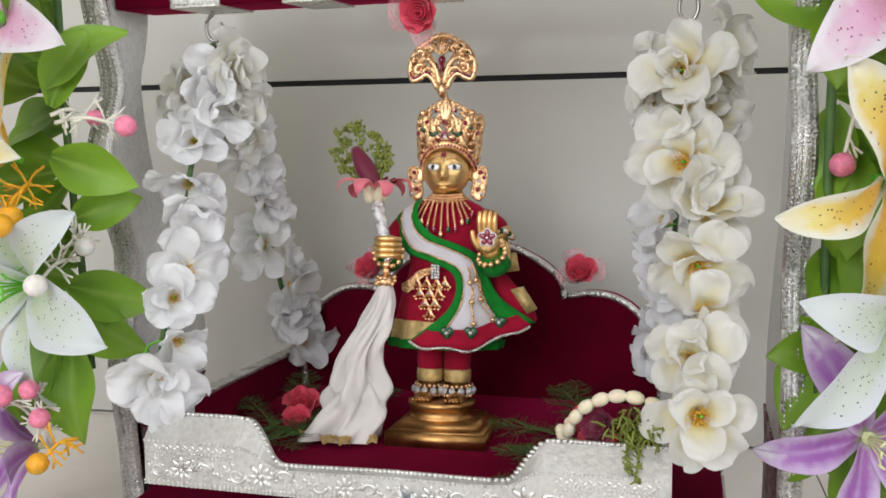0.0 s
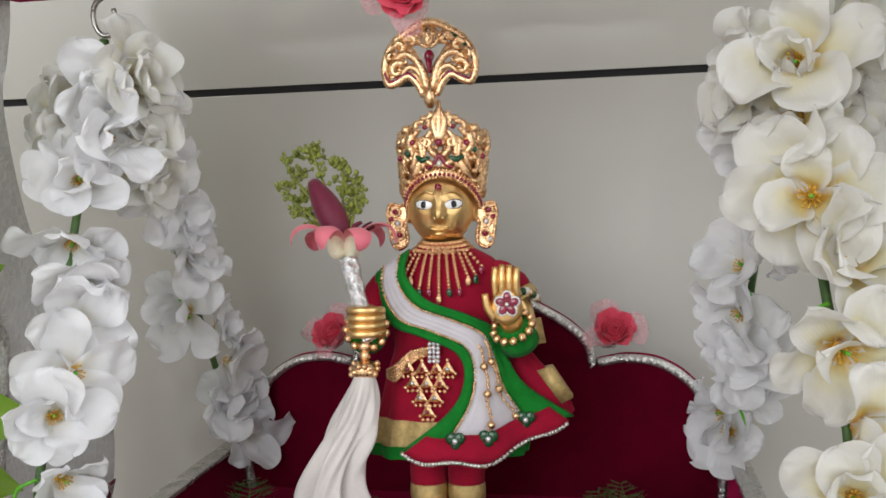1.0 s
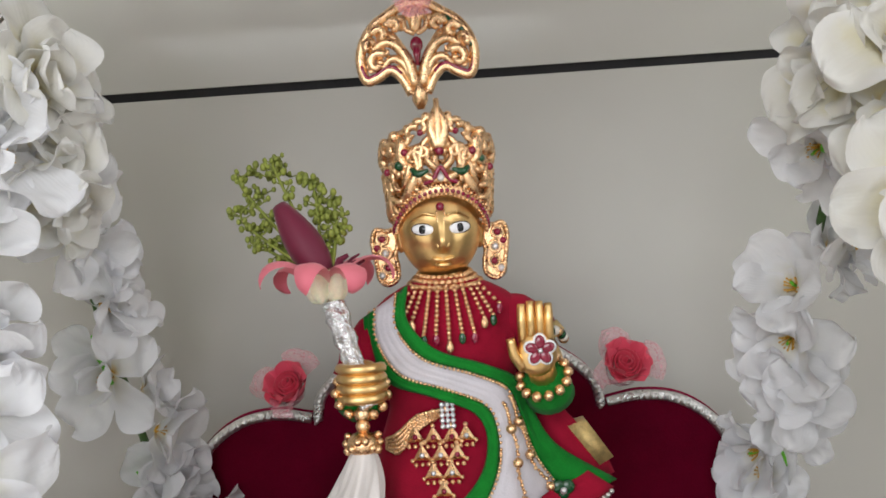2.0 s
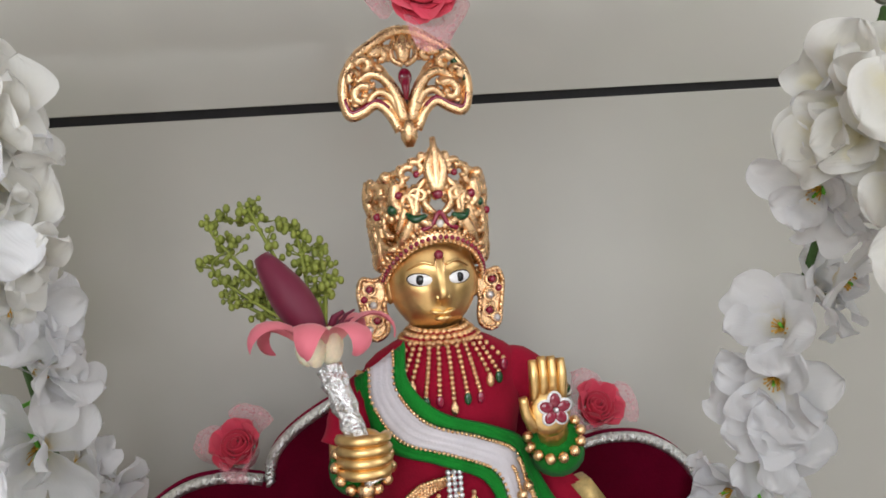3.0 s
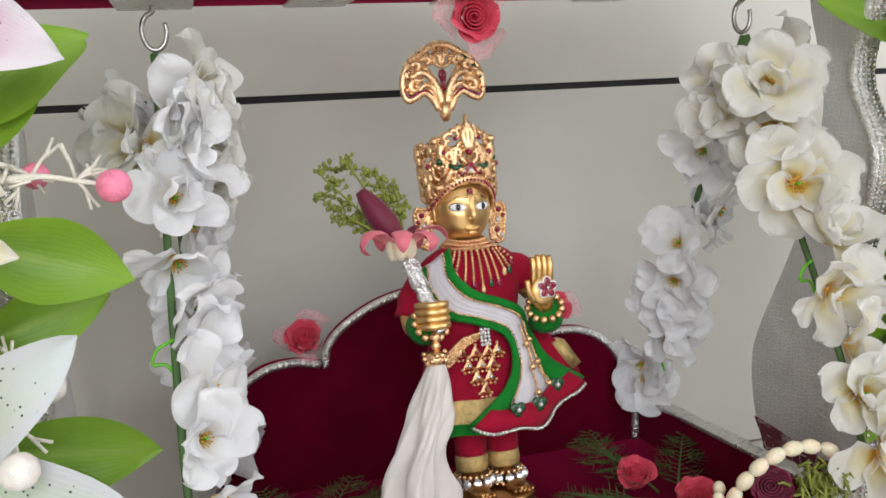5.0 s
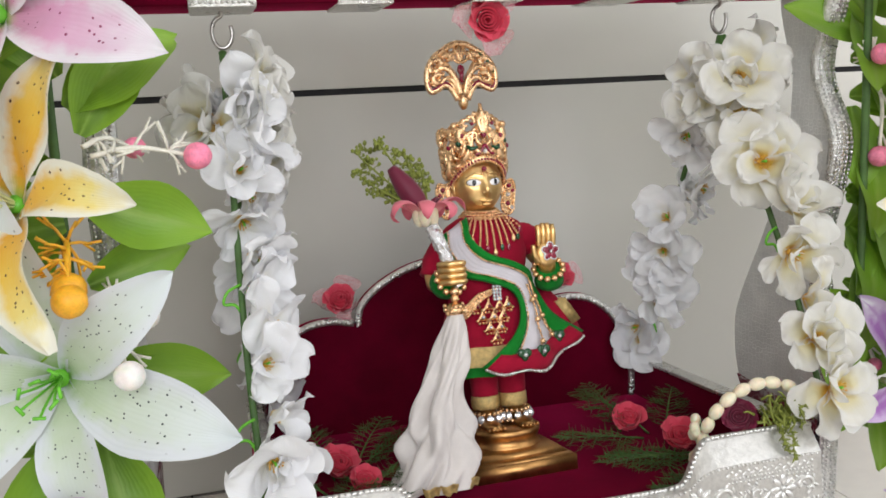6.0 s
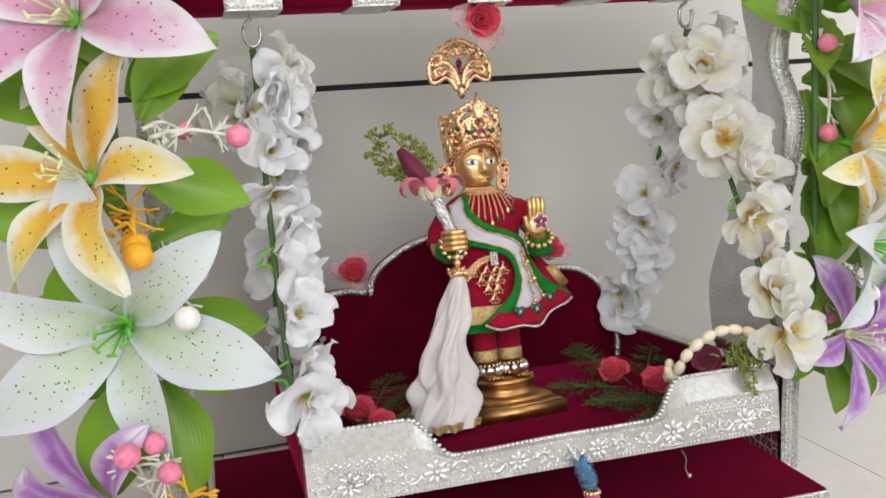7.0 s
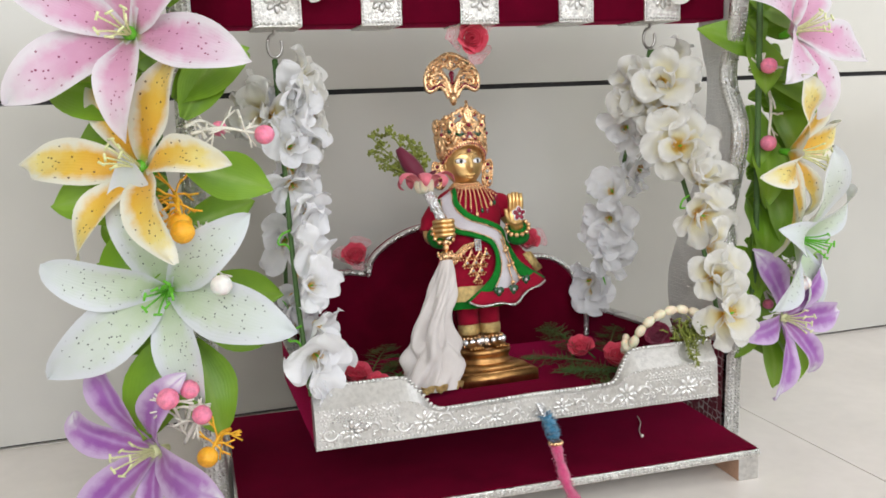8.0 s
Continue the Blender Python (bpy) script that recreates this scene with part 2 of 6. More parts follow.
bump(nt, b, _m, 0.5, 0.0008)
MATS["velvet_net"] = m

# sheer pink netting
m, nt, b = nodes_of("tulle")
set_in(b, Roughness=0.6, Base_Color=(0.78, 0.3, 0.36, 1))
_t = nt.nodes.new("ShaderNodeBsdfTransparent")
_x = nt.nodes.new("ShaderNodeMixShader")
nt.links.new(ramp(nt, noise_out(nt, 500.0, 2.0), [(0.35, (0.28, 0.28, 0.28)), (0.65, (0.42, 0.42, 0.42))]), _x.inputs[0])
nt.links.new(_t.outputs[0], _x.inputs[1])
nt.links.new(b.outputs[0], _x.inputs[2])
nt.links.new(_x.outputs[0], nt.nodes["Material Output"].inputs["Surface"])
MATS["tulle"] = m

# ============ small tools ============
ORG = {}
PIVOT = Vector((0, 0, 0.442))
REST = -4.4  # the seat hangs tipped back by this much
SWING = Matrix.Translation(PIVOT) @ pose(0, 0, 0, REST, 0, 0) @ Matrix.Translation(-PIVOT)


def thing(name, base, label, category, group="", hung=False, kind=""):
    ob = new(name)
    ob.empty_display_size = 0.02
    ob.matrix_world = (SWING if hung else Matrix()) @ Matrix.Translation(base)
    ORG[ob.name] = Vector(base)
    return tagged(ob, label, category, group, kind)


def finish(bm, name, mats, smooth=True):
    me = bpy.data.meshes.new(name)
    bm.normal_update()
    bm.to_mesh(me)
    bm.free()
    for k in ([mats] if isinstance(mats, str) else mats):
        me.materials.append(MATS[k])
    if smooth:
        me.polygons.foreach_set("use_smooth", [True] * len(me.polygons))
    return me


def part(name, bm, mats, parent, label="", smooth=True):
    """Links a bmesh, given in the parent's space before its base was taken off, as one mesh under a thing or a part."""
    root = parent
    while root.parent:
        root = root.parent
    if root.name in ORG:
        bmesh.ops.translate(bm, verts=bm.verts, vec=-ORG[root.name])
    ob = new(name, finish(bm, name, mats, smooth))
    ob.parent = parent
    if label:
        tagged(ob, label)
    return ob


def piece(name, me, parent, m):
    ob = new(name, me)
    ob.parent = parent
    ob.matrix_basis = m
    return ob


def solid(name, bm, mats, base, label, category, group="", hung=False, kind="", smooth=True):
    bmesh.ops.translate(bm, verts=bm.verts, vec=-Vector(base))
    ob = new(name, finish(bm, name, mats, smooth))
    ob.matrix_world = (SWING if hung else Matrix()) @ Matrix.Translation(base)
    return tagged(ob, label, category, group, kind)


def box(bm, x0, x1, y0, y1, z0, z1, bevel=0.0, slot=0):
    r = bmesh.ops.create_cube(bm, size=1.0, matrix=Matrix.Translation(((x0 + x1) / 2, (y0 + y1) / 2, (z0 + z1) / 2)) @ Matrix.Diagonal((x1 - x0, y1 - y0, z1 - z0, 1)))
    fs = {f for v in r["verts"] for f in v.link_faces}
    for f in fs:
        f.material_index = slot
    if bevel:
        es = list({e for v in r["verts"] for e in v.link_edges})
        bmesh.ops.bevel(bm, geom=es, offset=bevel, segments=2, affect="EDGES", profile=0.6)
    return bm


UNIT = {}


def unit_ball(seg, rings):
    if (seg, rings) not in UNIT:
        vs = [(0, 0, 1)] + [(math.sin(math.pi * j / rings) * math.cos(2 * math.pi * k / seg), math.sin(math.pi * j / rings) * math.sin(2 * math.pi * k / seg), math.cos(math.pi * j / rings)) for j in range(1, rings) for k in range(seg)] + [(0, 0, -1)]
        fs = [(0, 1 + k, 1 + (k + 1) % seg) for k in range(seg)]
        for j in range(rings - 2):
            o = 1 + j * seg
            fs += [(o + k, o + seg + k, o + seg + (k + 1) % seg, o + (k + 1) % seg) for k in range(seg)]
        o, last = 1 + (rings - 2) * seg, len(vs) - 1
        fs += [(o + k, last, o + (k + 1) % seg) for k in range(seg)]
        UNIT[(seg, rings)] = ([Vector(v) for v in vs], fs)
    return UNIT[(seg, rings)]


def ball(bm, c, r, seg=10, rings=7, slot=0, scale=(1, 1, 1), rot=None):
    m = Matrix.Translation(c) @ (rot or Matrix()) @ Matrix.Diagonal((r * scale[0], r * scale[1], r * scale[2], 1))
    vs, fs = unit_ball(seg, rings)
    made = [bm.verts.new(m @ v) for v in vs]
    for f in fs:
        bm.faces.new([made[i] for i in f]).material_index = slot
    return bm


def spline(pts, n):
    """Catmull-Rom through the points, n steps a span."""
    P = [Vector(p) for p in pts]
    P = [P[0] * 2 - P[1]] + P + [P[-1] * 2 - P[-2]]
    out = []
    for i in range(1, len(P) - 2):
        for k in range(n):
            t = k / n
            a, b_, c, d = P[i - 1], P[i], P[i + 1], P[i + 2]
            out.append(0.5 * (2 * b_ + (c - a) * t + (2 * a - 5 * b_ + 4 * c - d) * t * t + (3 * b_ - a - 3 * c + d) * t ** 3))
    return out + [P[-2]]


def tube(bm, pts, r, seg=6, slot=0, flat=1.0, closed=False):
    """A tube along the points; r may be a number or a function of 0..1."""
    pts = [Vector(p) for p in pts]
    n = len(pts)
    rings = []
    up = Vector((0.13, 0.31, 0.94))
    for i, p in enumerate(pts):
        d = (pts[(i + 1) % n if closed else min(i + 1, n - 1)] - pts[i - 1 if closed else max(i - 1, 0)]).normalized()
        a = d.cross(up)
        if a.length < 0.05:
            a = d.cross(Vector((1, 0, 0)))
        a.normalize()
        up = a.cross(d).normalized()
        rad = r(i / (n - 1)) if callable(r) else r
        rings.append([bm.verts.new(p + a * (rad * math.cos(2 * math.pi * k / seg)) + up * (rad * flat * math.sin(2 * math.pi * k / seg))) for k in range(seg)])
    for i in range(n if closed else n - 1):
        A, B_ = rings[i], rings[(i + 1) % n]
        for k in range(seg):
            bm.faces.new((A[k], A[(k + 1) % seg], B_[(k + 1) % seg], B_[k])).material_index = slot
    if not closed:
        bm.faces.new(rings[0][::-1]).material_index = slot
        bm.faces.new(rings[-1]).material_index = slot
    return bm


def rings_skin(bm, rows, seg=32, cap=True, slot=None):
    """Skin over rings: each row (cx, cy, z, rx, ry[, fn of angle -> radius factor])."""
    prev = None
    first = None
    for i, row in enumerate(rows):
        cx, cy, z, rx, ry = row[:5]
        fn = row[5] if len(row) > 5 else None
        ring = []
        for k in range(seg):
            a = 2 * math.pi * k / seg
            s = fn(a) if fn else 1.0
            ring.append(bm.verts.new((cx + rx * s * math.cos(a), cy + ry * s * math.sin(a), z)))
        if prev:
            for k in range(seg):
                f = bm.faces.new((prev[k], prev[(k + 1) % seg], ring[(k + 1) % seg], ring[k]))
                if slot:
                    f.material_index = slot(i)
        else:
            first = ring
        prev = ring
    if cap:
        bm.faces.new(first[::-1])
        bm.faces.new(prev)
    return bm


def extrude_outline(bm, pts, axis, a, b_, slot_face=0, slot_edge=0):
    """A plate from an outline of 2D points, between a and b_ along the axis ('x' or 'y')."""
    def at(p, w):
        return (w, p[0], p[1]) if axis == "x" else (p[0], w, p[1])
    A = [bm.verts.new(at(p, a)) for p in pts]
    B_ = [bm.verts.new(at(p, b_)) for p in pts]
    for loop in (A[::-1], B_):
        f = bm.faces.new(loop)
        f.material_index = slot_face
    for k in range(len(pts)):
        f = bm.faces.new((A[k], A[(k + 1) % len(pts)], B_[(k + 1) % len(pts)], B_[k]))
        f.material_index = slot_edge
    return bm


def petal_mesh(name, material, length, width, seed, widest=0.55, tip=0.6, lift=0.5, cup=0.35, curl=0.6, ruffle=0.06, nu=8, nv=12, twist=0.0, point=None, crimp=0.0):
    """A petal or leaf along +Y from its root, face up; lift bends it up at the root, curl bends the tip back."""
    rnd = random.Random(seed)
    bm = bmesh.new()
    uvl = bm.loops.layers.uv.new("UVMap")
    ph, ph2 = rnd.uniform(0, 6.28), rnd.uniform(0, 6.28)
    grid = []
    y = z = 0.0
    ang = lift
    rows_v = [1 - (1 - j / nv) ** (1.0 if point else 1.7) for j in range(nv + 1)]
    for j in range(nv + 1):
        v = rows_v[j]
        if v <= widest:
            w = math.sin(0.5 * math.pi * (0.12 + 0.88 * v / widest))
        else:
            q = (v - widest) / (1 - widest)
            w = max(0.0, 1 - q ** point[0]) ** point[1] if point else max(0.0, 1 - q ** (1 / tip)) ** 0.5
        w = max(w, 0.02) * width / 2
        row = []
        for i in range(nu + 1):
            u = 2 * i / nu - 1
            edge = abs(u) ** 1.5
            dz = cup * w * (u * u) + ruffle * width * edge * (0.3 + v) * math.sin(7 * v + ph + (2.2 if u > 0 else 0)) + 0.35 * ruffle * width * math.sin(13 * v + ph2 + 3 * u)
            dz += twist * w * u * v
            dz += crimp * width * v * (0.25 + edge) * math.sin(23 * v + ph + 9 * u) + 0.6 * crimp * width * v * math.sin(11 * u + ph2 + 5 * v)
            bulge = 1 + 0.04 * math.sin(9 * v + ph2 + (1 if u > 0 else 4))
            nx, nyv = 0.0, Vector((0, -math.sin(ang), math.cos(ang)))
            row.append(bm.verts.new(Vector((w * u * bulge, y, z)) + nyv * dz))
        grid.append(row)
        dv = rows_v[j + 1] - v if j < nv else 0.0
        y += length * dv * math.cos(ang)
        z += length * dv * math.sin(ang)
        ang -= curl * dv * (0.35 + 1.3 * v)
    for j in range(nv):
        for i in range(nu):
            f = bm.faces.new((grid[j][i], grid[j][i + 1], grid[j + 1][i + 1], grid[j + 1][i]))
            for lp, (a, c) in zip(f.loops, ((i, j), (i + 1, j), (i + 1, j + 1), (i, j + 1))):
                lp[uvl].uv = (a / nu, rows_v[c])
    return finish(bm, name, material)


def facing(at, normal, spin=0.0):
    """Pose whose +Z looks along normal."""
    q = Vector(normal).normalized().to_track_quat("Z", "Y")
    return Matrix.Translation(at) @ q.to_matrix().to_4x4() @ pose(0, 0, 0, 0, 0, spin)


BEADS = {}


def bead(parent, at, r, material, name="bead", scale=(1, 1, 1)):
    """One bead as a part of its own; alike beads share a mesh."""
    if material not in BEADS:
        bm = bmesh.new()
        ball(bm, (0, 0, 0), 1.0, 8, 6)
        BEADS[material] = finish(bm, "bead", material)
    root = parent
    while root.parent:
        root = root.parent
    return piece(name, BEADS[material], parent, Matrix.Translation(Vector(at) - ORG.get(root.name, Vector())) @ Matrix.Diagonal((r * scale[0], r * scale[1], r * scale[2], 1)))

# ============ room ============
WYAW = 2.4  # the tiled wall stands a little askew to the swing


def wall_pose(x, z):
    return pose(0, 0.232, 0, 0, 0, WYAW) @ Matrix.Translation((x, 0, z))


bm = bmesh.new()
box(bm, -3.2, 3.2, 0.009, 0.12, -0.05, 2.75)
wall_north = new("wall_north", finish(bm, "wall_north", "joint_dark", False))
wall_north.matrix_world = wall_pose(0, 0)
tagged(wall_north, "wall clad in large glossy grey-beige tiles with a dark joint", "wall", kind="structure")
bm = bmesh.new()
box(bm, -3.2, 3.2, -3.0, 0.6, -0.06, -0.004)
floor = tagged(new("floor", finish(bm, "floor", "joint_dark", False)), "floor of glossy ivory square tiles with thin dark joints", "floor", kind="structure")
# unseen ceiling and walls, added to close the room and bounce light
bm = bmesh.new()
box(bm, -2.2, 2.2, -2.9, 0.6, 2.7, 2.8)
tagged(new("ceiling", finish(bm, "ceiling", "plaster", False)), "unseen plain white plastered ceiling, added to close the room", "ceiling", kind="structure")
bm = bmesh.new()
box(bm, -2.2, -2.05, -2.9, 0.6, 0, 2.7)
tagged(new("wall_west", finish(bm, "wall_west", "plaster", False)), "unseen plain pale plastered wall, added to close the room", "wall", kind="structure")
# the doorway is assumed, put where the east lamp stands
bm = bmesh.new()
for b_ in ((-2.9, -1.75, 0, 2.7), (-0.25, 0.6, 0, 2.7), (-1.75, -0.25, 2.2, 2.7)):
    box(bm, 2.05, 2.2, *b_)
tagged(new("wall_east", finish(bm, "wall_east", "plaster", False)), "unseen plain pale plastered wall with an assumed doorway", "wall", kind="structure")
# the window opening is assumed, made for the south lamp
bm = bmesh.new()
for b_ in ((-2.05, -1.65, 0, 2.7), (0.65, 2.05, 0, 2.7)):
    box(bm, b_[0], b_[1], -2.9, -2.75, b_[2], b_[3])
box(bm, -1.65, 0.65, -2.9, -2.75, 0, 0.65)
box(bm, -1.65, 0.65, -2.9, -2.75, 2.25, 2.7)
tagged(new("wall_south", finish(bm, "wall_south", "plaster", False)), "unseen plain pale plastered wall with an assumed wide window opening", "wall", kind="structure")

# ============ the swing's stand (still) ============
FRAME = thing("swing_stand", (0, 0, 0), "red velvet swing stand with silver side panels on the floor", "swing stand")
BX0, BX1, BY0, BY1, BT = -0.272, 0.246, -0.158, 0.135, 0.0325

bm = bmesh.new()
box(bm, BX0, BX1, BY0, BY1, BT - 0.009, BT - 0.001, 0.001)
part("base_board", bm, "silver_lace", FRAME, "thin board edged in silver foil")
bm = bmesh.new()
box(bm, BX0 + 0.0025, BX1 - 0.0025, BY0 + 0.002, BY1 - 0.006, BT - 0.0015, BT + 0.0008, 0.0006)
part("velvet_top", bm, "velvet", FRAME, "dark red velvet")
for fx in (BX0 + 0.001, BX1 - 0.024):
    for fy in (BY0, BY1 - 0.16):
        bm = bmesh.new()
        box(bm, fx, fx + 0.023, fy + 0.001, fy + 0.16, 0.0, BT - 0.009, 0.0008)
        for f in bm.faces:
            f.material_index = 1 if f.normal.y > -0.5 and f.normal.z < 0.5 and f.normal.x * (1 if fx > 0 else -1) < 0 else 0
        part("foot", bm, ["silver_foil", "raw_wood"], FRAME, "wooden foot faced with silver foil", smooth=False)
# velvet bead and gimp along the front edge of the board
bm = bmesh.new()
for k in range(150):
    ball(bm, (BX0 + 0.003 + k * 0.00345, BY0 - 0.0005, BT - 0.005), 0.0014, 6, 4)
part("edge_gimp", bm, "silver_lace", FRAME, "silver beaded edging")

# side panels: wavy plates of embossed silver, velvet at their foot


def curve2(pts, n=6):
    return [(p.x, p.y) for p in spline([(a, c, 0) for a, c in pts], n)]


FRONT = curve2([(-0.045, 0.0), (-0.047, 0.08), (-0.052, 0.15), (-0.03, 0.24), (-0.034, 0.268), (-0.054, 0.345), (-0.028, 0.405), (-0.046, 0.47), (-0.048, 0.56)])
REAR = curve2([(0.064, 0.0), (0.064, 0.08), (0.082, 0.115), (0.088, 0.155), (0.079, 0.19), (0.036, 0.27), (0.012, 0.33), (0.004, 0.4), (0.014, 0.43), (0.024, 0.47), (0.024, 0.56)])


def side_panel(x0, x1, inner):
    side = 1 if inner == x0 else -1
    bm = bmesh.new()
    extrude_outline(bm, FRONT + REAR[::-1], "x", x0 + 0.001, x1 - 0.001)
    pan = part("side_panel", bm, "silver_lattice", FRAME, "embossed silver foil panel with wavy edges", smooth=False)
    # velvet foot on the inner face
    low_f = [p for p in FRONT if p[1] < 0.112]
    low_r = [p for p in REAR if p[1] < 0.112]
    bm = bmesh.new()
    a, c = (inner - 0.0012, inner + 0.0005) if inner == x0 else (inner - 0.0005, inner + 0.0012)
    extrude_outline(bm, low_f + low_r[::-1], "x", a, c)
    part("velvet_foot", bm, "velvet_net", pan, "red velvet printed with a silver net", smooth=False)
    # lace trim over the front edge
    bm = bmesh.new()
    prev = None
    for p in FRONT:
        row = [bm.verts.new((x, p[0] - d, p[1])) for x, d in ((x0 - 0.0012, -0.006), (x0 - 0.0012, 0.0015), ((x0 + x1) / 2, 0.0025), (x1 + 0.0012, 0.0015), (x1 + 0.0012, -0.006))]
        if prev:
            for k in range(4):
                bm.faces.new((prev[k], prev[k + 1], row[k + 1], row[k]))
        prev = row
    trim = part("edge_trim", bm, "silver_lace", pan, "silver lace edging")
    bm = bmesh.new()
    for off in (0.1, 0.35, 0.65, 0.9):
        line = [(x0 + (x1 - x0) * off, p[0] - 0.0032, p[1]) for p in FRONT]
        for a_, c_ in zip(line[:-1], line[1:]):
            a_, c_ = Vector(a_), Vector(c_)
            n = max(1, int((c_ - a_).length / 0.0034))
            for k in range(n):
                ball(bm, a_.lerp(c_, k / n), 0.0014, 5, 4, scale=(1, 0.8, 1.15))
    part("lace_cord", bm, "silver_lace", pan, "rows of silver cord")


side_panel(0.278, 0.294, 0.278)
side_panel(-0.296, -0.277, -0.277)

# top board
TOPZ = 0.466
bm = bmesh.new()
box(bm, -0.276, 0.2775, -0.03, 0.03, TOPZ, TOPZ + 0.075, 0.002)
part("top_board", bm, "velvet", FRAME, "beam covered in dark red velvet")


def silver_band(xc, w):
    bm = bmesh.new()
    box(bm, xc - w / 2, xc + w / 2, -0.0325, 0.0325, TOPZ - 0.0015, TOPZ + 0.077, 0.0008)
    band = part("silver_band", bm, "silver_lace", FRAME, "silver band wrapped round the beam")
    bm = bmesh.new()
    for s in (-1, 1):
        for k in range(22):
            ball(bm, (xc + s * (w / 2 - 0.0022), -0.0328, TOPZ + 0.001 + k * 0.0034), 0.0014, 6, 4)
    for k in range(11):
        ball(bm, (xc - w / 2 + 0.004 + k * (w - 0.008) / 10, -0.0328, TOPZ + 0.002), 0.0015, 6, 4)
    for zc in (TOPZ + 0.023, TOPZ + 0.055):
        ball(bm, (xc, -0.033, zc), 0.003, 8, 6, scale=(1, 0.5, 1))
        for k in range(8):
            a = k * math.pi / 4
            ball(bm, (xc + 0.0078 * math.cos(a), -0.033, zc + 0.0078 * math.sin(a)), 0.0036, 8, 6, scale=(1.25, 0.5, 0.75), rot=Matrix.Rotation(-a, 4, "Y"))
    part("embossed_flower", bm, "silver_foil", band, "raised flower and bead border")


for k, (xc, w) in enumerate(((-0.198, 0.046), (-0.098, 0.04), (0.001, 0.04), (0.105, 0.038), (0.203, 0.042))):
    silver_band(xc, w)

# ============ hooks ============


def hook(x):
    t = thing("ceiling_hook", (x, 0, TOPZ), "grey steel screw hook in the beam of the swing", "hook", "hooks of the swing")
    bm = bmesh.new()
    pts = [(x, 0, TOPZ + 0.004), (x, 0, TOPZ - 0.004)]
    for k in range(15):
        a = math.radians(100 + k * 20.5)
        pts.append((x + 0.0075 * math.cos(a) * 0.95, 0.002 * k / 15, TOPZ - 0.0165 + 0.011 * math.sin(a)))
    tube(bm, spline(pts, 3), 0.0016, 8)
    part("hook_wire", bm, "steel", t)


hook(-0.199)
hook(0.205)

# ============ the hanging seat ============
SF = 0.094   # height of the seat's floor
SB = 0.081   # its underside
SX = 0.2
YF, YB = -0.125, 0.166
SEAT = thing("hanging_swing", (0, 0.02, SB), "hanging dark red velvet swing seat with embossed silver front rail", "swing", hung=True)
bm = bmesh.new()
box(bm, -SX + 0.002, SX - 0.002, YF + 0.004, YB, SB, SF, 0.001)
part("seat_floor", bm, "velvet", SEAT, "dark red velvet cushion board")
for s in (-1, 1):
    bm = bmesh.new()
    xa, xb = sorted((s * SX, s * (SX - 0.01)))
    box(bm, xa, xb, YF + 0.012, YB, SB + 0.001, 0.134, 0.001)
    w = part("side_wall", bm, "velvet", SEAT, "low velvet side")
    bm = bmesh.new()
    box(bm, xa - 0.002, xb + 0.002, YF + 0.013, YB, 0.132, 0.1355, 0.0008)
    part("edge_strip", bm, "silver_lace", w, "silver foil strip")

# front rail: raised ends that slope back, lower middle
RAIL_TOP = curve2([(-0.2, 0.117), (-0.16, 0.117), (-0.122, 0.117), (-0.105, 0.112), (-0.09, 0.103), (-0.07, 0.1015), (0.0, 0.1035), (0.06, 0.1035), (0.088, 0.105), (0.1, 0.112), (0.115, 0.117), (0.16, 0.118), (0.2, 0.118)], 5)


def rail_rise(x):
    """How far the sloped back of the rail rises above its front edge."""
    e = max(0.0, min(1.0, (abs(x) - 0.086) / 0.03))
    return 0.002 + 0.0155 * e * e * (3 - 2 * e)


bm = bmesh.new()
prev = None
for x, z in RAIL_TOP:
    rise = rail_rise(x)
    row = [bm.verts.new(p) for p in ((x, YF, SB), (x, YF, z), (x, YF + 0.004 + rise * 0.55, z + rise), (x, YF + 0.008 + rise * 0.6, z + rise), (x, YF + 0.018, SB))]
    if prev:
        for k in range(5):
            bm.faces.new((prev[k], row[k], row[(k + 1) % 5], prev[(k + 1) % 5]))
    else:
        bm.faces.new(row)
    prev = row
bm.faces.new(prev[::-1])
bmesh.ops.recalc_face_normals(bm, faces=bm.faces)
RAIL = part("front_rail", bm, "silver_foil", SEAT, "silver foil rail embossed with flowers and scrolls", smooth=False)
bm = bmesh.new()
for (xa, za), (xb, zb) in zip(RAIL_TOP[:-1], RAIL_TOP[1:]):
    n = max(1, round(math.hypot(xb - xa, zb - za) / 0.0036))
    for k in range(n):
        f = k / n
        x, z = xa + (xb - xa) * f, za + (zb - za) * f
        r = rail_rise(x)
        ball(bm, (x, YF + 0.003 + r * 0.55, z + r + 0.0006), 0.002, 6, 5, scale=(1.2, 1, 0.8))
        ball(bm, (x, YF - 0.0004, z - 0.0012), 0.0012, 5, 4)
        ball(bm, (x, YF - 0.0004, SB + 0.003), 0.0013, 5, 4)
        ball(bm, (x, YF - 0.0002, SB + 0.0005), 0.001, 5, 4)
part("rope_edge", bm, "silver_smooth", RAIL, "silver rope edging")
bm = bmesh.new()
zc = 0.0935
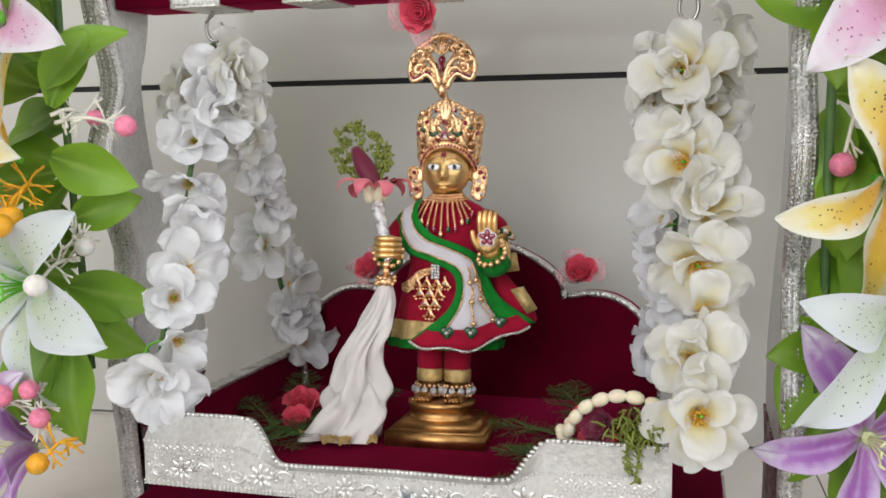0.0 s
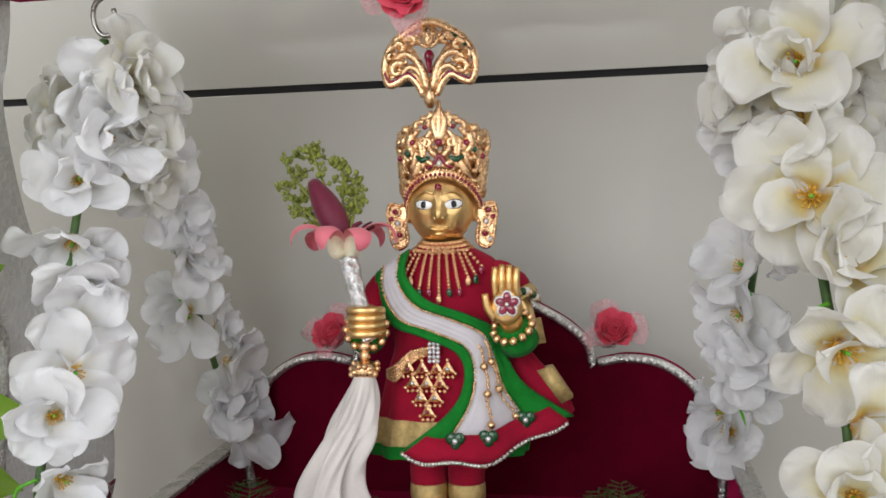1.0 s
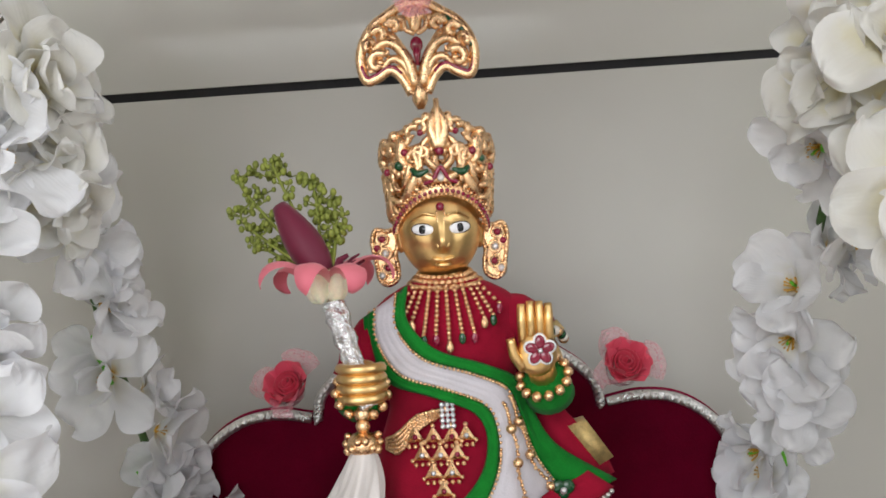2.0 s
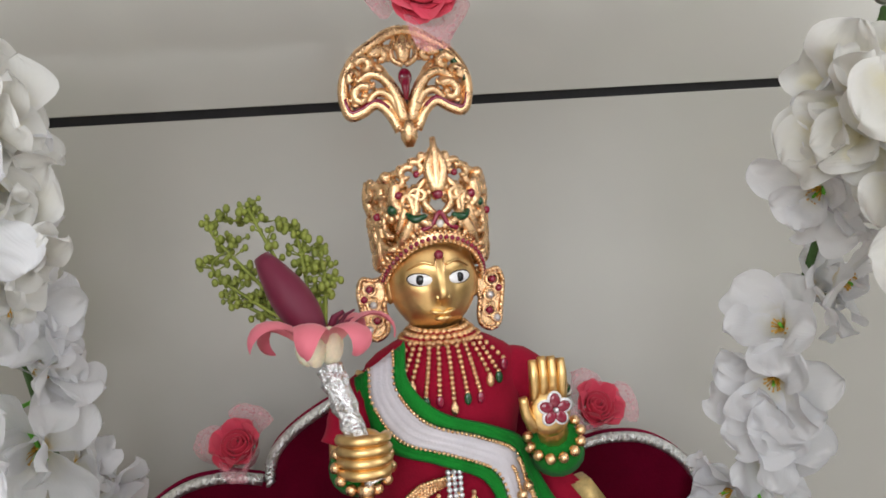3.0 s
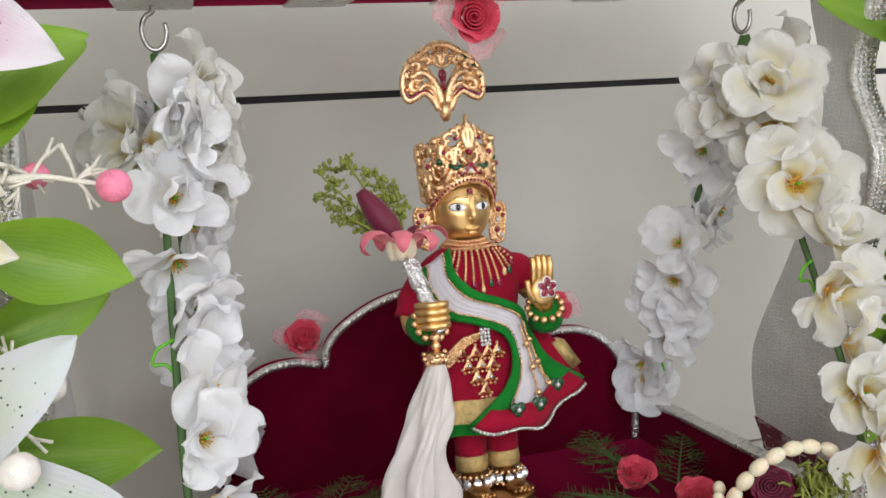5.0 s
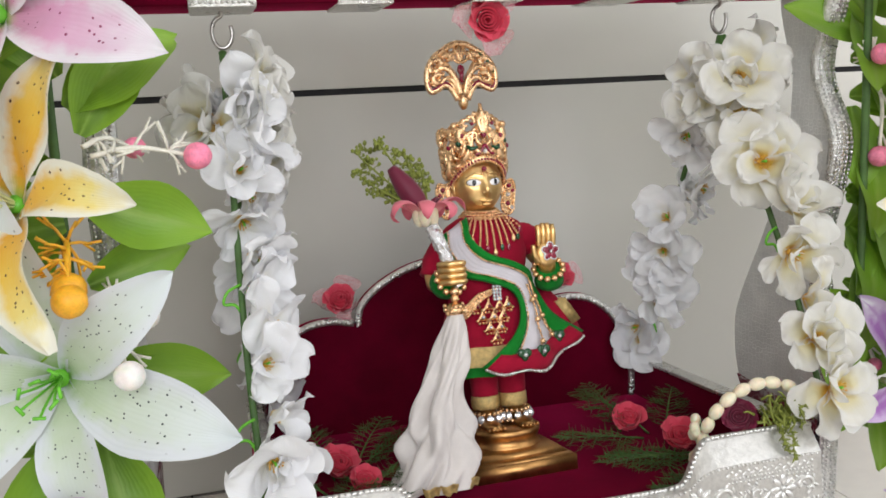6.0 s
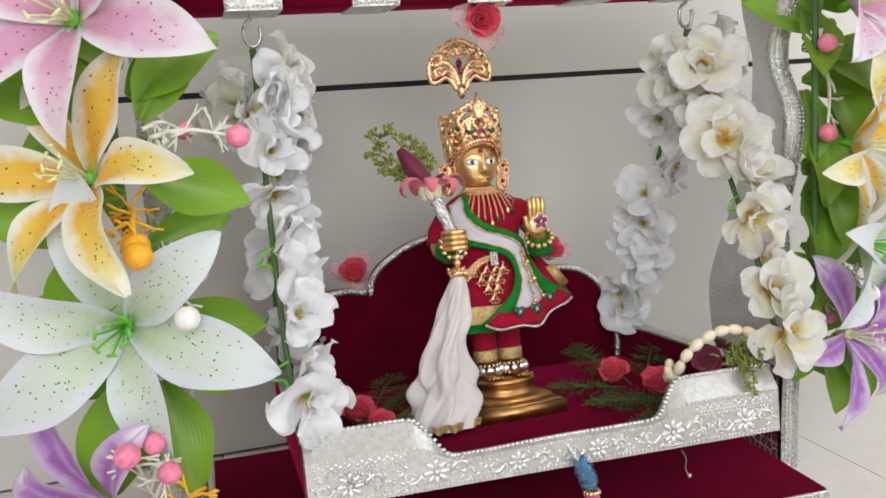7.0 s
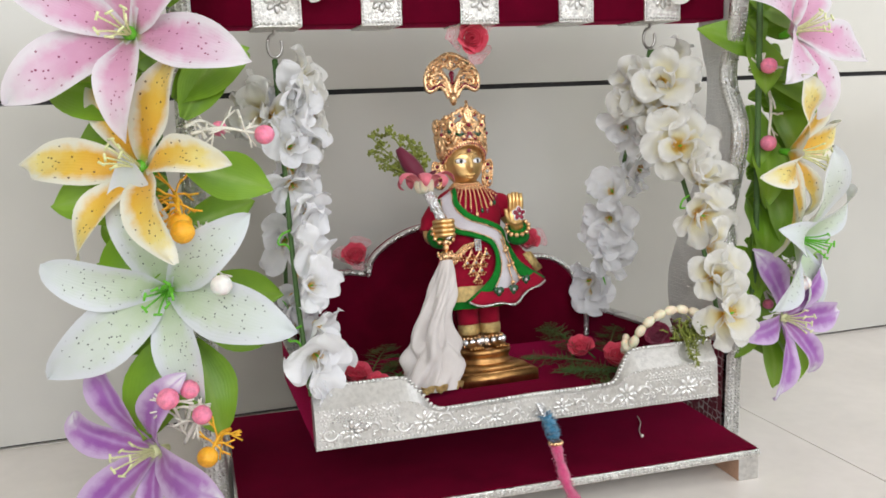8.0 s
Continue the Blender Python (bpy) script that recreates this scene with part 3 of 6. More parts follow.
for k in range(6):
    xc = -0.168 + k * 0.067
    s = 0.8 if abs(xc) < 0.09 else 1.0
    zc = 0.0945 if s == 1.0 else 0.0915
    ball(bm, (xc, YF, zc), 0.0022 * s, 8, 6)
    for j in range(8):
        a = j * math.pi / 4
        ball(bm, (xc + 0.0068 * s * math.cos(a), YF, zc + 0.0068 * s * math.sin(a)), 0.0037 * s, 8, 6, scale=(1.3, 0.5, 0.62), rot=Matrix.Rotation(-a, 4, "Y"))
    for d in (-1, 1):
        pts = []
        for j in range(14):
            u = j / 13
            a = u * 5.2
            rr = 0.0085 * (1 - 0.8 * u) * s
            pts.append((xc + d * (0.0205 - rr * math.cos(a)), YF - 0.0003, zc + d * rr * math.sin(a) * 0.9))
        tube(bm, pts, lambda u: 0.0018 * (1.1 - 0.6 * u), 5)
        for j in range(4):
            a = 0.9 + j * 0.8
            ball(bm, (xc + d * (0.0205 - 0.0075 * s * math.cos(a)), YF, zc + d * 0.0075 * s * math.sin(a) * 1.05), 0.0022 * s, 6, 5, scale=(1.4, 0.4, 0.6), rot=Matrix.Rotation(-a * d + 0.7, 4, "Y"))
for k in range(130):
    x = -0.195 + 0.003 * k
    if abs(x) > 0.125:
        ball(bm, (x, YF - 0.0002, 0.1075), 0.0011, 5, 4)
for k in range(118):
    x = -0.194 + 0.0033 * k
    high = abs(x) > 0.122
    zc = 0.0945 if high else 0.0915
    amp = 0.0052 if high else 0.0038
    z = zc + amp * math.sin(2 * math.pi * x / 0.0335)
    side = 1 if k % 2 else -1
    ball(bm, (x, YF + 0.0002, z + side * 0.0024), 0.0021, 6, 5, scale=(1.35, 0.6, 0.6), rot=Matrix.Rotation(side * 0.8, 4, "Y"))
    ball(bm, (x, YF + 0.0002, z), 0.0009, 5, 4)
    if high:
        ball(bm, (x, YF - 0.0002, 0.1045), 0.0011, 5, 4)
        ball(bm, (x, YF + 0.0003, 0.111 + 0.001 * side), 0.0019, 6, 5, scale=(1.3, 0.4, 0.7), rot=Matrix.Rotation(side * 0.7, 4, "Y"))
tagged(part("raised_scrollwork", bm, "silver_smooth", RAIL), "raised flowers and scrolls", kind="stuff")

# scalloped back
HALF = [(0.188, 0.094), (0.19, 0.125), (0.184, 0.158), (0.168, 0.186), (0.145, 0.202), (0.12, 0.206), (0.098, 0.2025)]
LOBE = [(0.094, 0.201), (0.09, 0.217), (0.075, 0.232), (0.05, 0.246), (0.025, 0.2535), (0.0, 0.256)]
right_side, centre = curve2(HALF, 5), curve2(LOBE, 5)
right_half = right_side + centre
OUT = right_half + [(-x, z) for x, z in right_half[-2::-1]]
bm = bmesh.new()
extrude_outline(bm, OUT, "y", YB - 0.008, YB)
BACK = part("back_panel", bm, "velvet", SEAT, "scalloped back board in dark red velvet", smooth=False)
bm = bmesh.new()
for s in (1, -1):
    for line in (right_side, centre):
        ctr = [Vector((s * x * 0.985, YB - 0.009, z - 0.003)) for x, z in line]
        tube(bm, ctr, 0.0036, 6)
        for a, c in zip(ctr[:-1], ctr[1:]):
            n = max(1, int((c - a).length / 0.0042))
            for k in range(n):
                p = a.lerp(c, k / n)
                ball(bm, p + Vector((0, -0.0028, 0)), 0.0021, 5, 4, scale=(0.8, 0.8, 1.5), rot=Matrix.Rotation(0.6, 4, "Y"))
part("gimp_edge", bm, "silver_lace", BACK, "silver gimp edging")

# pull cord at the rail
CORD = thing("pull_cord", (0.012, YF, 0.1), "fluffy pink and blue pull cord tied to the silver rail", "cord", hung=True)
bm = bmesh.new()
tube(bm, spline([(0.008, YF - 0.001, 0.098), (0.011, YF - 0.004, 0.09), (0.014, YF - 0.006, 0.084)], 5), 0.0022, 8)
part("tie", bm, "foil_crumpled", CORD, "silver wire tie")


def fluffy(pts, r, name, material, seed, label, n=260):
    rnd = random.Random(seed)
    bm = bmesh.new()
    line = spline(pts, 8)
    tube(bm, line, lambda u: r * (0.85 + 0.15 * math.sin(23 * u)), 9)
    for _ in range(n):
        p = line[rnd.randrange(len(line))]
        d = Vector((rnd.gauss(0, 1), rnd.gauss(0, 1), rnd.gauss(0, 1))).normalized()
        tube(bm, [p + d * r * 0.6, p + d * r * 1.1, p + d * r * rnd.uniform(1.25, 1.6) + Vector((0, 0, -0.001))], lambda u: 0.0005 * (1.1 - u), 3)
    part(name, bm, material, CORD, label)


fluffy([(0.014, YF - 0.006, 0.087), (0.018, YF - 0.009, 0.076), (0.02, YF - 0.01, 0.066)], 0.0062, "blue_tuft", "fluff_blue", 3, "blue chenille tuft")
bm = bmesh.new()
for k in range(12):
    a = k * math.pi / 6
    ball(bm, (0.0205 + 0.0055 * math.cos(a), YF - 0.0105 + 0.0055 * math.sin(a), 0.0615), 0.0022, 6, 5)
part("gold_ring", bm, "gold", CORD, "ring of gold beads")
fluffy([(0.0205, YF - 0.0105, 0.06), (0.024, YF - 0.013, 0.04), (0.028, YF - 0.022, 0.018), (0.033, YF - 0.05, 0.002), (0.04, YF - 0.1, -0.02)], 0.0058, "pink_cord", "fluff_pink", 5, "pink chenille cord", 420)

# loose thread with a tiny bead on the lower board
bm = bmesh.new()
tube(bm, spline([(0.172, -0.036, BT + 0.0014), (0.166, -0.055, BT + 0.0014), (0.154, -0.075, BT + 0.0014), (0.148, -0.0915, BT + 0.0014)], 6), 0.0005, 5)
ball(bm, (0.148, -0.0925, BT + 0.0026), 0.0019, 8, 6)
solid("loose_thread", bm, "twig_white", (0.16, -0.065, BT), "fine white thread with a tiny bead on velvet board", "thread")

# ============ roses ============
ROSE_OUT = [petal_mesh("petal", k_, 0.0165, 0.021, 40 + i, widest=0.62, tip=0.45, lift=1.25, cup=0.7, curl=1.1, ruffle=0.07, nu=6, nv=7) for i, k_ in enumerate(("rose_coral", "rose_dark"))]


def rose(name, at, normal, size, kind_i, label, hung, seed, group="", net=False):
    rnd = random.Random(seed)
    t = new(name)
    t.empty_display_size = 0.01
    t.matrix_world = (SWING if hung else Matrix()) @ facing(at, normal, rnd.uniform(0, 360)) @ Matrix.Scale(size, 4)
    tagged(t, label, "rose", group)
    mk = ("rose_coral", "rose_dark")[kind_i]
    bm = bmesh.new()
    prev = None
    first = rnd.uniform(0, 6.28)
    for k in range(96):
        w = first + k * 0.34
        r = 0.0012 + 0.000118 * k * (1 + 0.05 * math.sin(2.1 * w))
        top = 0.0125 - 0.00003 * k + 0.0011 * math.sin(1.35 * w + 1)
        flare = 1.0 + 0.0016 * k
        row = [bm.verts.new((r_ * math.cos(w), r_ * math.sin(w), z)) for r_, z in ((r * 0.8, 0.001), (r * flare, top), (r * flare + 0.0009, top - 0.0006), (r * 0.8 + 0.0006, 0.001))]
        if prev:
            for j in range(3):
                bm.faces.new((prev[j], row[j], row[j + 1], prev[j + 1]))
        prev = row
    ball(bm, (0, 0, 0.0015), 0.006, 8, 6, scale=(1, 1, 0.6))
    bm.loops.layers.uv.new("UVMap")
    core = new("rose_core", finish(bm, "rose_core", mk))
    core.parent = t
    for k in range(6):
        piece("petal", ROSE_OUT[kind_i], t, pose(0, 0, -0.001, 0, 0, k * 60 + rnd.uniform(-9, 9)) @ Matrix.Translation((0, 0.0068, 0)) @ pose(0, 0, 0, rnd.uniform(-14, 4), 0, 0))
    if net:
        for k in range(3):
            me = NET[k % 2]
            piece("net_ruffle", me, t, pose(0, 0, -0.003, 0, 0, 40 + k * 125) @ Matrix.Translation((0, 0.006, 0)))
    return t


NET = [petal_mesh("net", "tulle", 0.026, 0.026, 60 + i, widest=0.75, tip=0.25, lift=0.75, cup=0.5, curl=0.3, ruffle=0.2, nu=8, nv=6) for i in range(2)]
rose("rose", (-0.0035, -0.0135, 0.453), (-0.12, -1, -0.08), 0.98, 0, "coral pink cloth rose with sheer netting on the beam", False, 11, net=True)
rose("rose", (-0.107, YB - 0.012, 0.219), (-0.25, -0.7, 0.75), 0.95, 0, "coral pink cloth rose with netting on the seat back", True, 12, "roses on the seat back", True)
rose("rose", (0.107, YB - 0.012, 0.221), (0.15, -0.75, 0.75), 0.95, 0, "coral pink cloth rose with netting on the seat back", True, 13, "roses on the seat back", True)
for i, (x, y, s) in enumerate(((0.128, 0.045, 0.95), (0.143, -0.02, 1.0), (0.15, -0.075, 0.85), (-0.137, 0.035, 1.0), (-0.122, -0.01, 0.85), (-0.15, -0.06, 0.7))):
    rose("rose", (x, y, SF + 0.008 * s), ((-0.2 if x > 0 else 0.2), -0.5, 0.9), s, 0, "coral red cloth rose lying on the velvet seat", True, 20 + i, "roses on the seat")

# ============ fern sprays ============


def fern(at, yaw, length, seed, rise=0.5):
    rnd = random.Random(seed)
    bm = bmesh.new()
    line = []
    for k in range(15):
        u = k / 14
        line.append(Vector((0, length * u * math.cos(rise * (1 - 0.4 * u)), length * math.sin(rise) * u * (1 - 0.35 * u))))
    tube(bm, line, lambda u: 0.0009 * (1.1 - 0.8 * u), 4)
    for k in range(2, 15):
        for s in (-1, 1):
            L = length * 0.36 * math.sin(math.pi * (0.15 + 0.8 * k / 15)) * rnd.uniform(0.8, 1.15)
            p = line[k]
            d = Vector((s * 0.8, 0.65, rnd.uniform(-0.05, 0.3))).normalized()
            tip_ = p + d * L + Vector((0, 0, -0.12 * L))
            tube(bm, [p, p.lerp(tip_, 0.5) + Vector((0, 0, 0.06 * L)), tip_], lambda u: 0.0007 * (1.05 - 0.75 * u), 4, flat=0.4)
            for j in range(3):
                q = p.lerp(tip_, 0.3 + 0.22 * j)
                for s2 in (-1, 1):
                    e = (d * 0.8 + Vector((s2 * s * 0.1, s2 * 0.7, rnd.uniform(-0.2, 0.4)))).normalized()
                    tube(bm, [q, q + e * L * 0.25, q + e * L * 0.42], lambda u: 0.00048 * (1.05 - 0.7 * u), 3, flat=0.5)
    ob = new("fern_spray", finish(bm, "fern_spray", "fern_green"))
    ob.matrix_world = SWING @ pose(*at, 0, 0, yaw)
    tagged(ob, "feathery dark green fern spray on the velvet seat", "fern", "fern sprays on the seat")


for i, (x, y, yaw, L, r) in enumerate(((0.14, 0.03, 40, 0.075, 0.7), (0.13, 0.02, 95, 0.08, 0.25), (0.15, 0.02, -35, 0.07, 0.6), (0.15, -0.03, 100, 0.085, 0.15), (0.15, -0.05, 70, 0.075, 0.1), (0.155, -0.08, 110, 0.08, 0.08), (0.12, 0.045, 10, 0.06, 1.05),
                                       (-0.14, 0.03, 15, 0.065, 0.8), (-0.125, 0.03, -35, 0.07, 0.75), (-0.14, -0.02, -80, 0.06, 0.5), (-0.15, -0.05, -30, 0.055, 0.4), (-0.15, 0.0, 60, 0.05, 0.6), (-0.155, -0.07, -60, 0.075, 0.2), (-0.11, 0.06, -60, 0.06, 0.4))):
    fern((x, y, SF + 0.001), yaw, L, 70 + i, r)

# ============ bud bracelet and posy on the rail's end ============
BR = thing("bud_garland", (0.165, -0.1, 0.135), "looped string of ivory flower buds on the silver rail", "bud garland", hung=True)
loop = spline([(0.124, -0.085, 0.112), (0.127, -0.092, 0.138), (0.14, -0.1, 0.158), (0.162, -0.104, 0.168), (0.185, -0.106, 0.165), (0.2, -0.107, 0.152), (0.207, -0.108, 0.138)], 8)
buds, acc = [loop[0]], 0.0
for a, c in zip(loop[:-1], loop[1:]):
    acc += (c - a).length
    if acc > 0.0118:
        buds.append(c)
        acc = 0.0
bm = bmesh.new()
tube(bm, loop, 0.0006, 5)
part("thread", bm, "twig_white", BR)
rnd = random.Random(8)
for i in range(len(buds)):
    a, c = buds[max(i - 1, 0)], buds[min(i + 1, len(buds) - 1)]
    d = (c - a).normalized()
    bm = bmesh.new()
    q = d.to_track_quat("Z", "Y").to_matrix().to_4x4()
    ball(bm, buds[i], 0.0049, 10, 8, scale=(1, 1, 1.45), rot=q)
    part("bud", bm, "bud_ivory", BR)
for k in range(10):
    bm = bmesh.new()
    ball(bm, (0.127 + rnd.uniform(-0.007, 0.007), -0.082 + rnd.uniform(-0.006, 0.006), 0.107 + k * 0.0035), 0.0042, 8, 6, scale=(1, 1, 1.2))
    part("bud", bm, "bud_ivory", BR)
rose("rose", (0.152, -0.094, 0.142), (-0.5, -0.8, 0.35), 0.8, 1, "dark maroon rose tucked inside the bud garland", True, 31)
bm = bmesh.new()
rnd = random.Random(15)
for k in range(110):
    p = Vector((0.178 + rnd.gauss(0, 0.011), -0.11 + rnd.gauss(0, 0.004), 0.146 + rnd.gauss(0, 0.006)))
    d = Vector((rnd.uniform(-0.8, 0.8), rnd.uniform(-0.9, 0.1), rnd.uniform(-1.0, 0.9))).normalized()
    L = rnd.uniform(0.005, 0.012)
    tube(bm, [p, p + d * L * 0.6, p + d * L + Vector((0, 0, -0.002))], lambda u: 0.0011 * (1.1 - 0.7 * u), 4)
for k in range(2):
    line = spline([(0.172 + 0.006 * k, -0.112, 0.143), (0.17 + 0.008 * k, -0.122, 0.134), (0.172 + 0.004 * k, -0.127, 0.122 - 0.006 * k)], 6)
    tube(bm, line, 0.0006, 4)
    for p in line:
        for _ in range(3):
            d = Vector((rnd.gauss(0, 1), rnd.gauss(0, 0.6), rnd.gauss(-0.3, 0.8))).normalized()
            tube(bm, [p, p + d * 0.0045], lambda u: 0.0009 * (1.1 - 0.7 * u), 4)
solid("moss_posy", bm, "moss_green", (0.178, -0.11, 0.135), "small tuft of yellow-green moss on the rail", "moss", hung=True)
bm = bmesh.new()
for k in range(40):
    a = rnd.uniform(0, 6.28)
    r = rnd.uniform(0.0, 0.007)
    ball(bm, (0.138 + r * math.cos(a), -0.075 + r * math.sin(a), SF + 0.018 + rnd.uniform(0, 0.006)), 0.0018, 5, 4, scale=(1, 1, 1.6))
tube(bm, [(0.138, -0.075, SF), (0.138, -0.075, SF + 0.02)], 0.004, 6)
solid("marigold_tuft", bm, "stamen_gold", (0.138, -0.075, SF), "small yellow flower head on the velvet seat", "flower", hung=True)

# ============ the brass figurine (one plain mesh) ============
SEAT_SWING = SWING
# it stands tipped back a little and turned a little to its left
SWING = SEAT_SWING @ pose(-0.003 + 0.006, 0.017, 0.094, -4.0, 0, 3.0) @ Matrix.Translation((-0.006, -0.017, -0.094))
FX, FY = 0.006, 0.024   # its axis
bm = bmesh.new()
# slots: 0 brass, 1 darker brass, 2 white, 3 black
q0 = len(bm.faces)
PY = 0.017
for z0, z1, h0, h1 in ((0.091, 0.103, 0.0425, 0.0425), (0.103, 0.1055, 0.0425, 0.0385), (0.1055, 0.111, 0.0372, 0.031)):
    vs = [[bm.verts.new((FX + 0.002 + sx * h, PY + sy * h, z)) for sx, sy in ((-1, -1), (1, -1), (1, 1), (-1, 1))] for z, h in ((z0, h0), (z1, h1))]
    for k in range(4):
        bm.faces.new((vs[0][k], vs[0][(k + 1) % 4], vs[1][(k + 1) % 4], vs[1][k]))
    bm.faces.new(vs[1])
    bm.faces.new(vs[0][::-1])
rings_skin(bm, [(FX, PY, 0.109, 0.0315, 0.0305), (FX, PY, 0.1125, 0.0285, 0.0275), (FX, PY, 0.1165, 0.0272, 0.0262), (FX, PY, 0.119, 0.0285, 0.0275), (FX, PY, 0.121, 0.0295, 0.0285), (FX, PY, 0.1245, 0.0295, 0.0285), (FX, PY, 0.1255, 0.027, 0.026)], 36)
for s in (-1, 1):
    fx = FX + s * 0.0125
    ball(bm, (fx + s * 0.002, PY - 0.009, 0.128), 0.0095, 14, 9, scale=(0.85, 1.55, 0.5))
    for k in range(5):
        ball(bm, (fx + s * 0.002 + (k - 2) * 0.0033, PY - 0.0225 + abs(k - 1.5) * 0.0008, 0.1275), 0.0021, 8, 6, scale=(0.85, 1.5, 0.9))
    rings_skin(bm, [(fx, FY - 0.002, 0.127, 0.008, 0.009), (fx, FY, 0.15, 0.0085, 0.009), (fx, FY, 0.19, 0.01, 0.011)], 16)
for f in bm.faces:
    f.material_index = 1
n_dark = len(bm.faces)
# torso, neck, head
rings_skin(bm, [(FX, FY + 0.004, 0.19, 0.024, 0.018), (FX, FY + 0.004, 0.23, 0.022, 0.016), (FX, FY + 0.005, 0.275, 0.028, 0.016), (FX, FY + 0.006, 0.292, 0.02, 0.013), (FX, FY + 0.007, 0.299, 0.0105, 0.0105), (FX, FY + 0.007, 0.306, 0.0098, 0.0098), (FX, FY + 0.007, 0.316, 0.0105, 0.011)], 24)
HC = Vector((FX - 0.001, FY + 0.0085, 0.3262))
LOOK = 0.04  # the head is turned a little to one side
TURN = Matrix.Rotation(LOOK, 3, 'Z')
hq = bmesh.ops.create_uvsphere(bm, u_segments=64, v_segments=52, radius=1.0)
for v in hq["verts"]:
    p = v.co.copy()
    wx = 0.0214 - 0.0052 * max(0.0, -p.z) ** 1.9
    co = Vector((p.x * wx, p.y * 0.0205, p.z * 0.0264))
    if p.y < 0:
        front = (-p.y) ** 2
        x, z = co.x, co.z
        nose = math.exp(-(x / 0.0029) ** 2) * (math.exp(-((z + 0.0058) / 0.0048) ** 2) * 0.006 + math.exp(-((z - 0.002) / 0.006) ** 2) * 0.0026)
        lips = 0.0026 * math.exp(-(x / 0.0062) ** 2) * (math.exp(-((z + 0.0136) / 0.0013) ** 2) + math.exp(-((z + 0.0168) / 0.0015) ** 2))
        chin = 0.0018 * math.exp(-(x / 0.006) ** 2 - ((z + 0.0222) / 0.004) ** 2)
        sock = -0.0016 * (math.exp(-((abs(x) - 0.0088) / 0.0052) ** 2 - ((z - 0.0015) / 0.0036) ** 2))
        brow = 0.0007 * math.exp(-((abs(x) - 0.0085) / 0.006) ** 2 - ((z - 0.0078) / 0.0016) ** 2)
        co.y -= front * (nose + lips + chin + sock + brow)
    v.co = HC + TURN @ co
for s in (-1, 1):
    # ears and eyes
    ball(bm, HC + TURN @ Vector((s * 0.0205, 0.002, -0.002)), 0.006, 10, 8, scale=(0.45, 0.8, 1.3))
for s in (-1, 1):
    tilt = Matrix.Rotation(LOOK + s * 0.36, 4, "Z") @ Matrix.Rotation(-s * 0.1, 4, "Y")
    out = tilt.to_3x3() @ Vector((0, -1, 0))
    ec = HC + TURN @ Vector((s * 0.0088, -0.0168, 0.0016))
    ball(bm, ec, 0.006, 18, 10, slot=3, scale=(1.12, 0.34, 0.6), rot=tilt)
    ball(bm, ec + out * 0.0005, 0.0055, 18, 10, slot=2, scale=(1.12, 0.34, 0.55), rot=tilt)
    ball(bm, ec + out * 0.0017, 0.0023, 12, 8, slot=3, scale=(1, 0.4, 1), rot=tilt)
def on_face(x, y, z):
    return HC + TURN @ Vector((x, y, z))


for s in (-1, 1):
    ball(bm, on_face(s * 0.0024, -0.0187, -0.0138), 0.0031, 12, 8, scale=(1.2, 0.6, 0.42), rot=Matrix.Rotation(LOOK, 4, "Z") @ Matrix.Rotation(-s * 0.22, 4, "Y"))
    ball(bm, on_face(s * 0.0021, -0.0212, -0.0068), 0.0017, 10, 8)
    tube(bm, spline([on_face(s * 0.003, -0.0204, 0.0082), on_face(s * 0.0085, -0.0192, 0.0096), on_face(s * 0.0148, -0.0146, 0.0062)], 5), lambda u: 0.0008 * (1.1 - 0.6 * u), 6)
ball(bm, on_face(0, -0.0182, -0.0166), 0.0035, 12, 8, scale=(1.15, 0.6, 0.46), rot=Matrix.Rotation(LOOK, 4, "Z"))
ball(bm, on_face(0, -0.0226, -0.0064), 0.0023, 12, 8, scale=(0.9, 0.9, 0.9))
tube(bm, spline([on_face(0, -0.0203, 0.0055), on_face(0, -0.0212, 0.0), on_face(0, -0.0232, -0.0062)], 5), lambda u: 0.0011 + 0.0007 * u, 8)
# arms of cast brass
tube(bm, spline([(-0.028, FY + 0.004, 0.284), (-0.041, FY, 0.262), (-0.043, FY - 0.008, 0.248), (-0.039, -0.002, 0.252), (-0.037, -0.012, 0.256)], 5), 0.0075, 10)
tube(bm, spline([(0.042, FY + 0.004, 0.284), (0.055, FY, 0.262), (0.057, FY - 0.006, 0.246), (0.052, 0.006, 0.25), (0.048, -0.001, 0.262)], 5), 0.0072, 10)
# closed fist round the staff
ball(bm, (-0.0365, -0.0095, 0.2575), 0.0112, 16, 12, scale=(0.98, 0.88, 0.95))
for k in range(4):
    tube(bm, spline([(-0.047, -0.01, 0.2645 - k * 0.0047), (-0.0415, -0.0205, 0.2652 - k * 0.0047), (-0.031, -0.0195, 0.265 - k * 0.0047), (-0.027, -0.01, 0.2642 - k * 0.0046)], 4), 0.00255, 8)
# raised open palm
ball(bm, (0.0475, -0.004, 0.2645), 0.0105, 14, 10, scale=(0.95, 0.42, 1.05))
for k in range(4):
    tube(bm, spline([(0.0415 + k * 0.0041, -0.003, 0.27), (0.041 + k * 0.0043, -0.006, 0.281), (0.0413 + k * 0.0043, -0.004, 0.2905 - abs(k - 1.4) * 0.0013)], 4), lambda u: 0.0025 * (1.05 - 0.25 * u), 8)
tube(bm, spline([(0.041, -0.003, 0.258), (0.0365, -0.006, 0.265), (0.035, -0.007, 0.273)], 4), lambda u: 0.0028 * (1.05 - 0.3 * u), 8)
solid("brass_figurine", bm, ["brass", "old_brass", "enamel_white", "enamel_black"], (FX, PY, SF), "brass statue on a stepped pedestal on the velvet seat", "statue", hung=True)

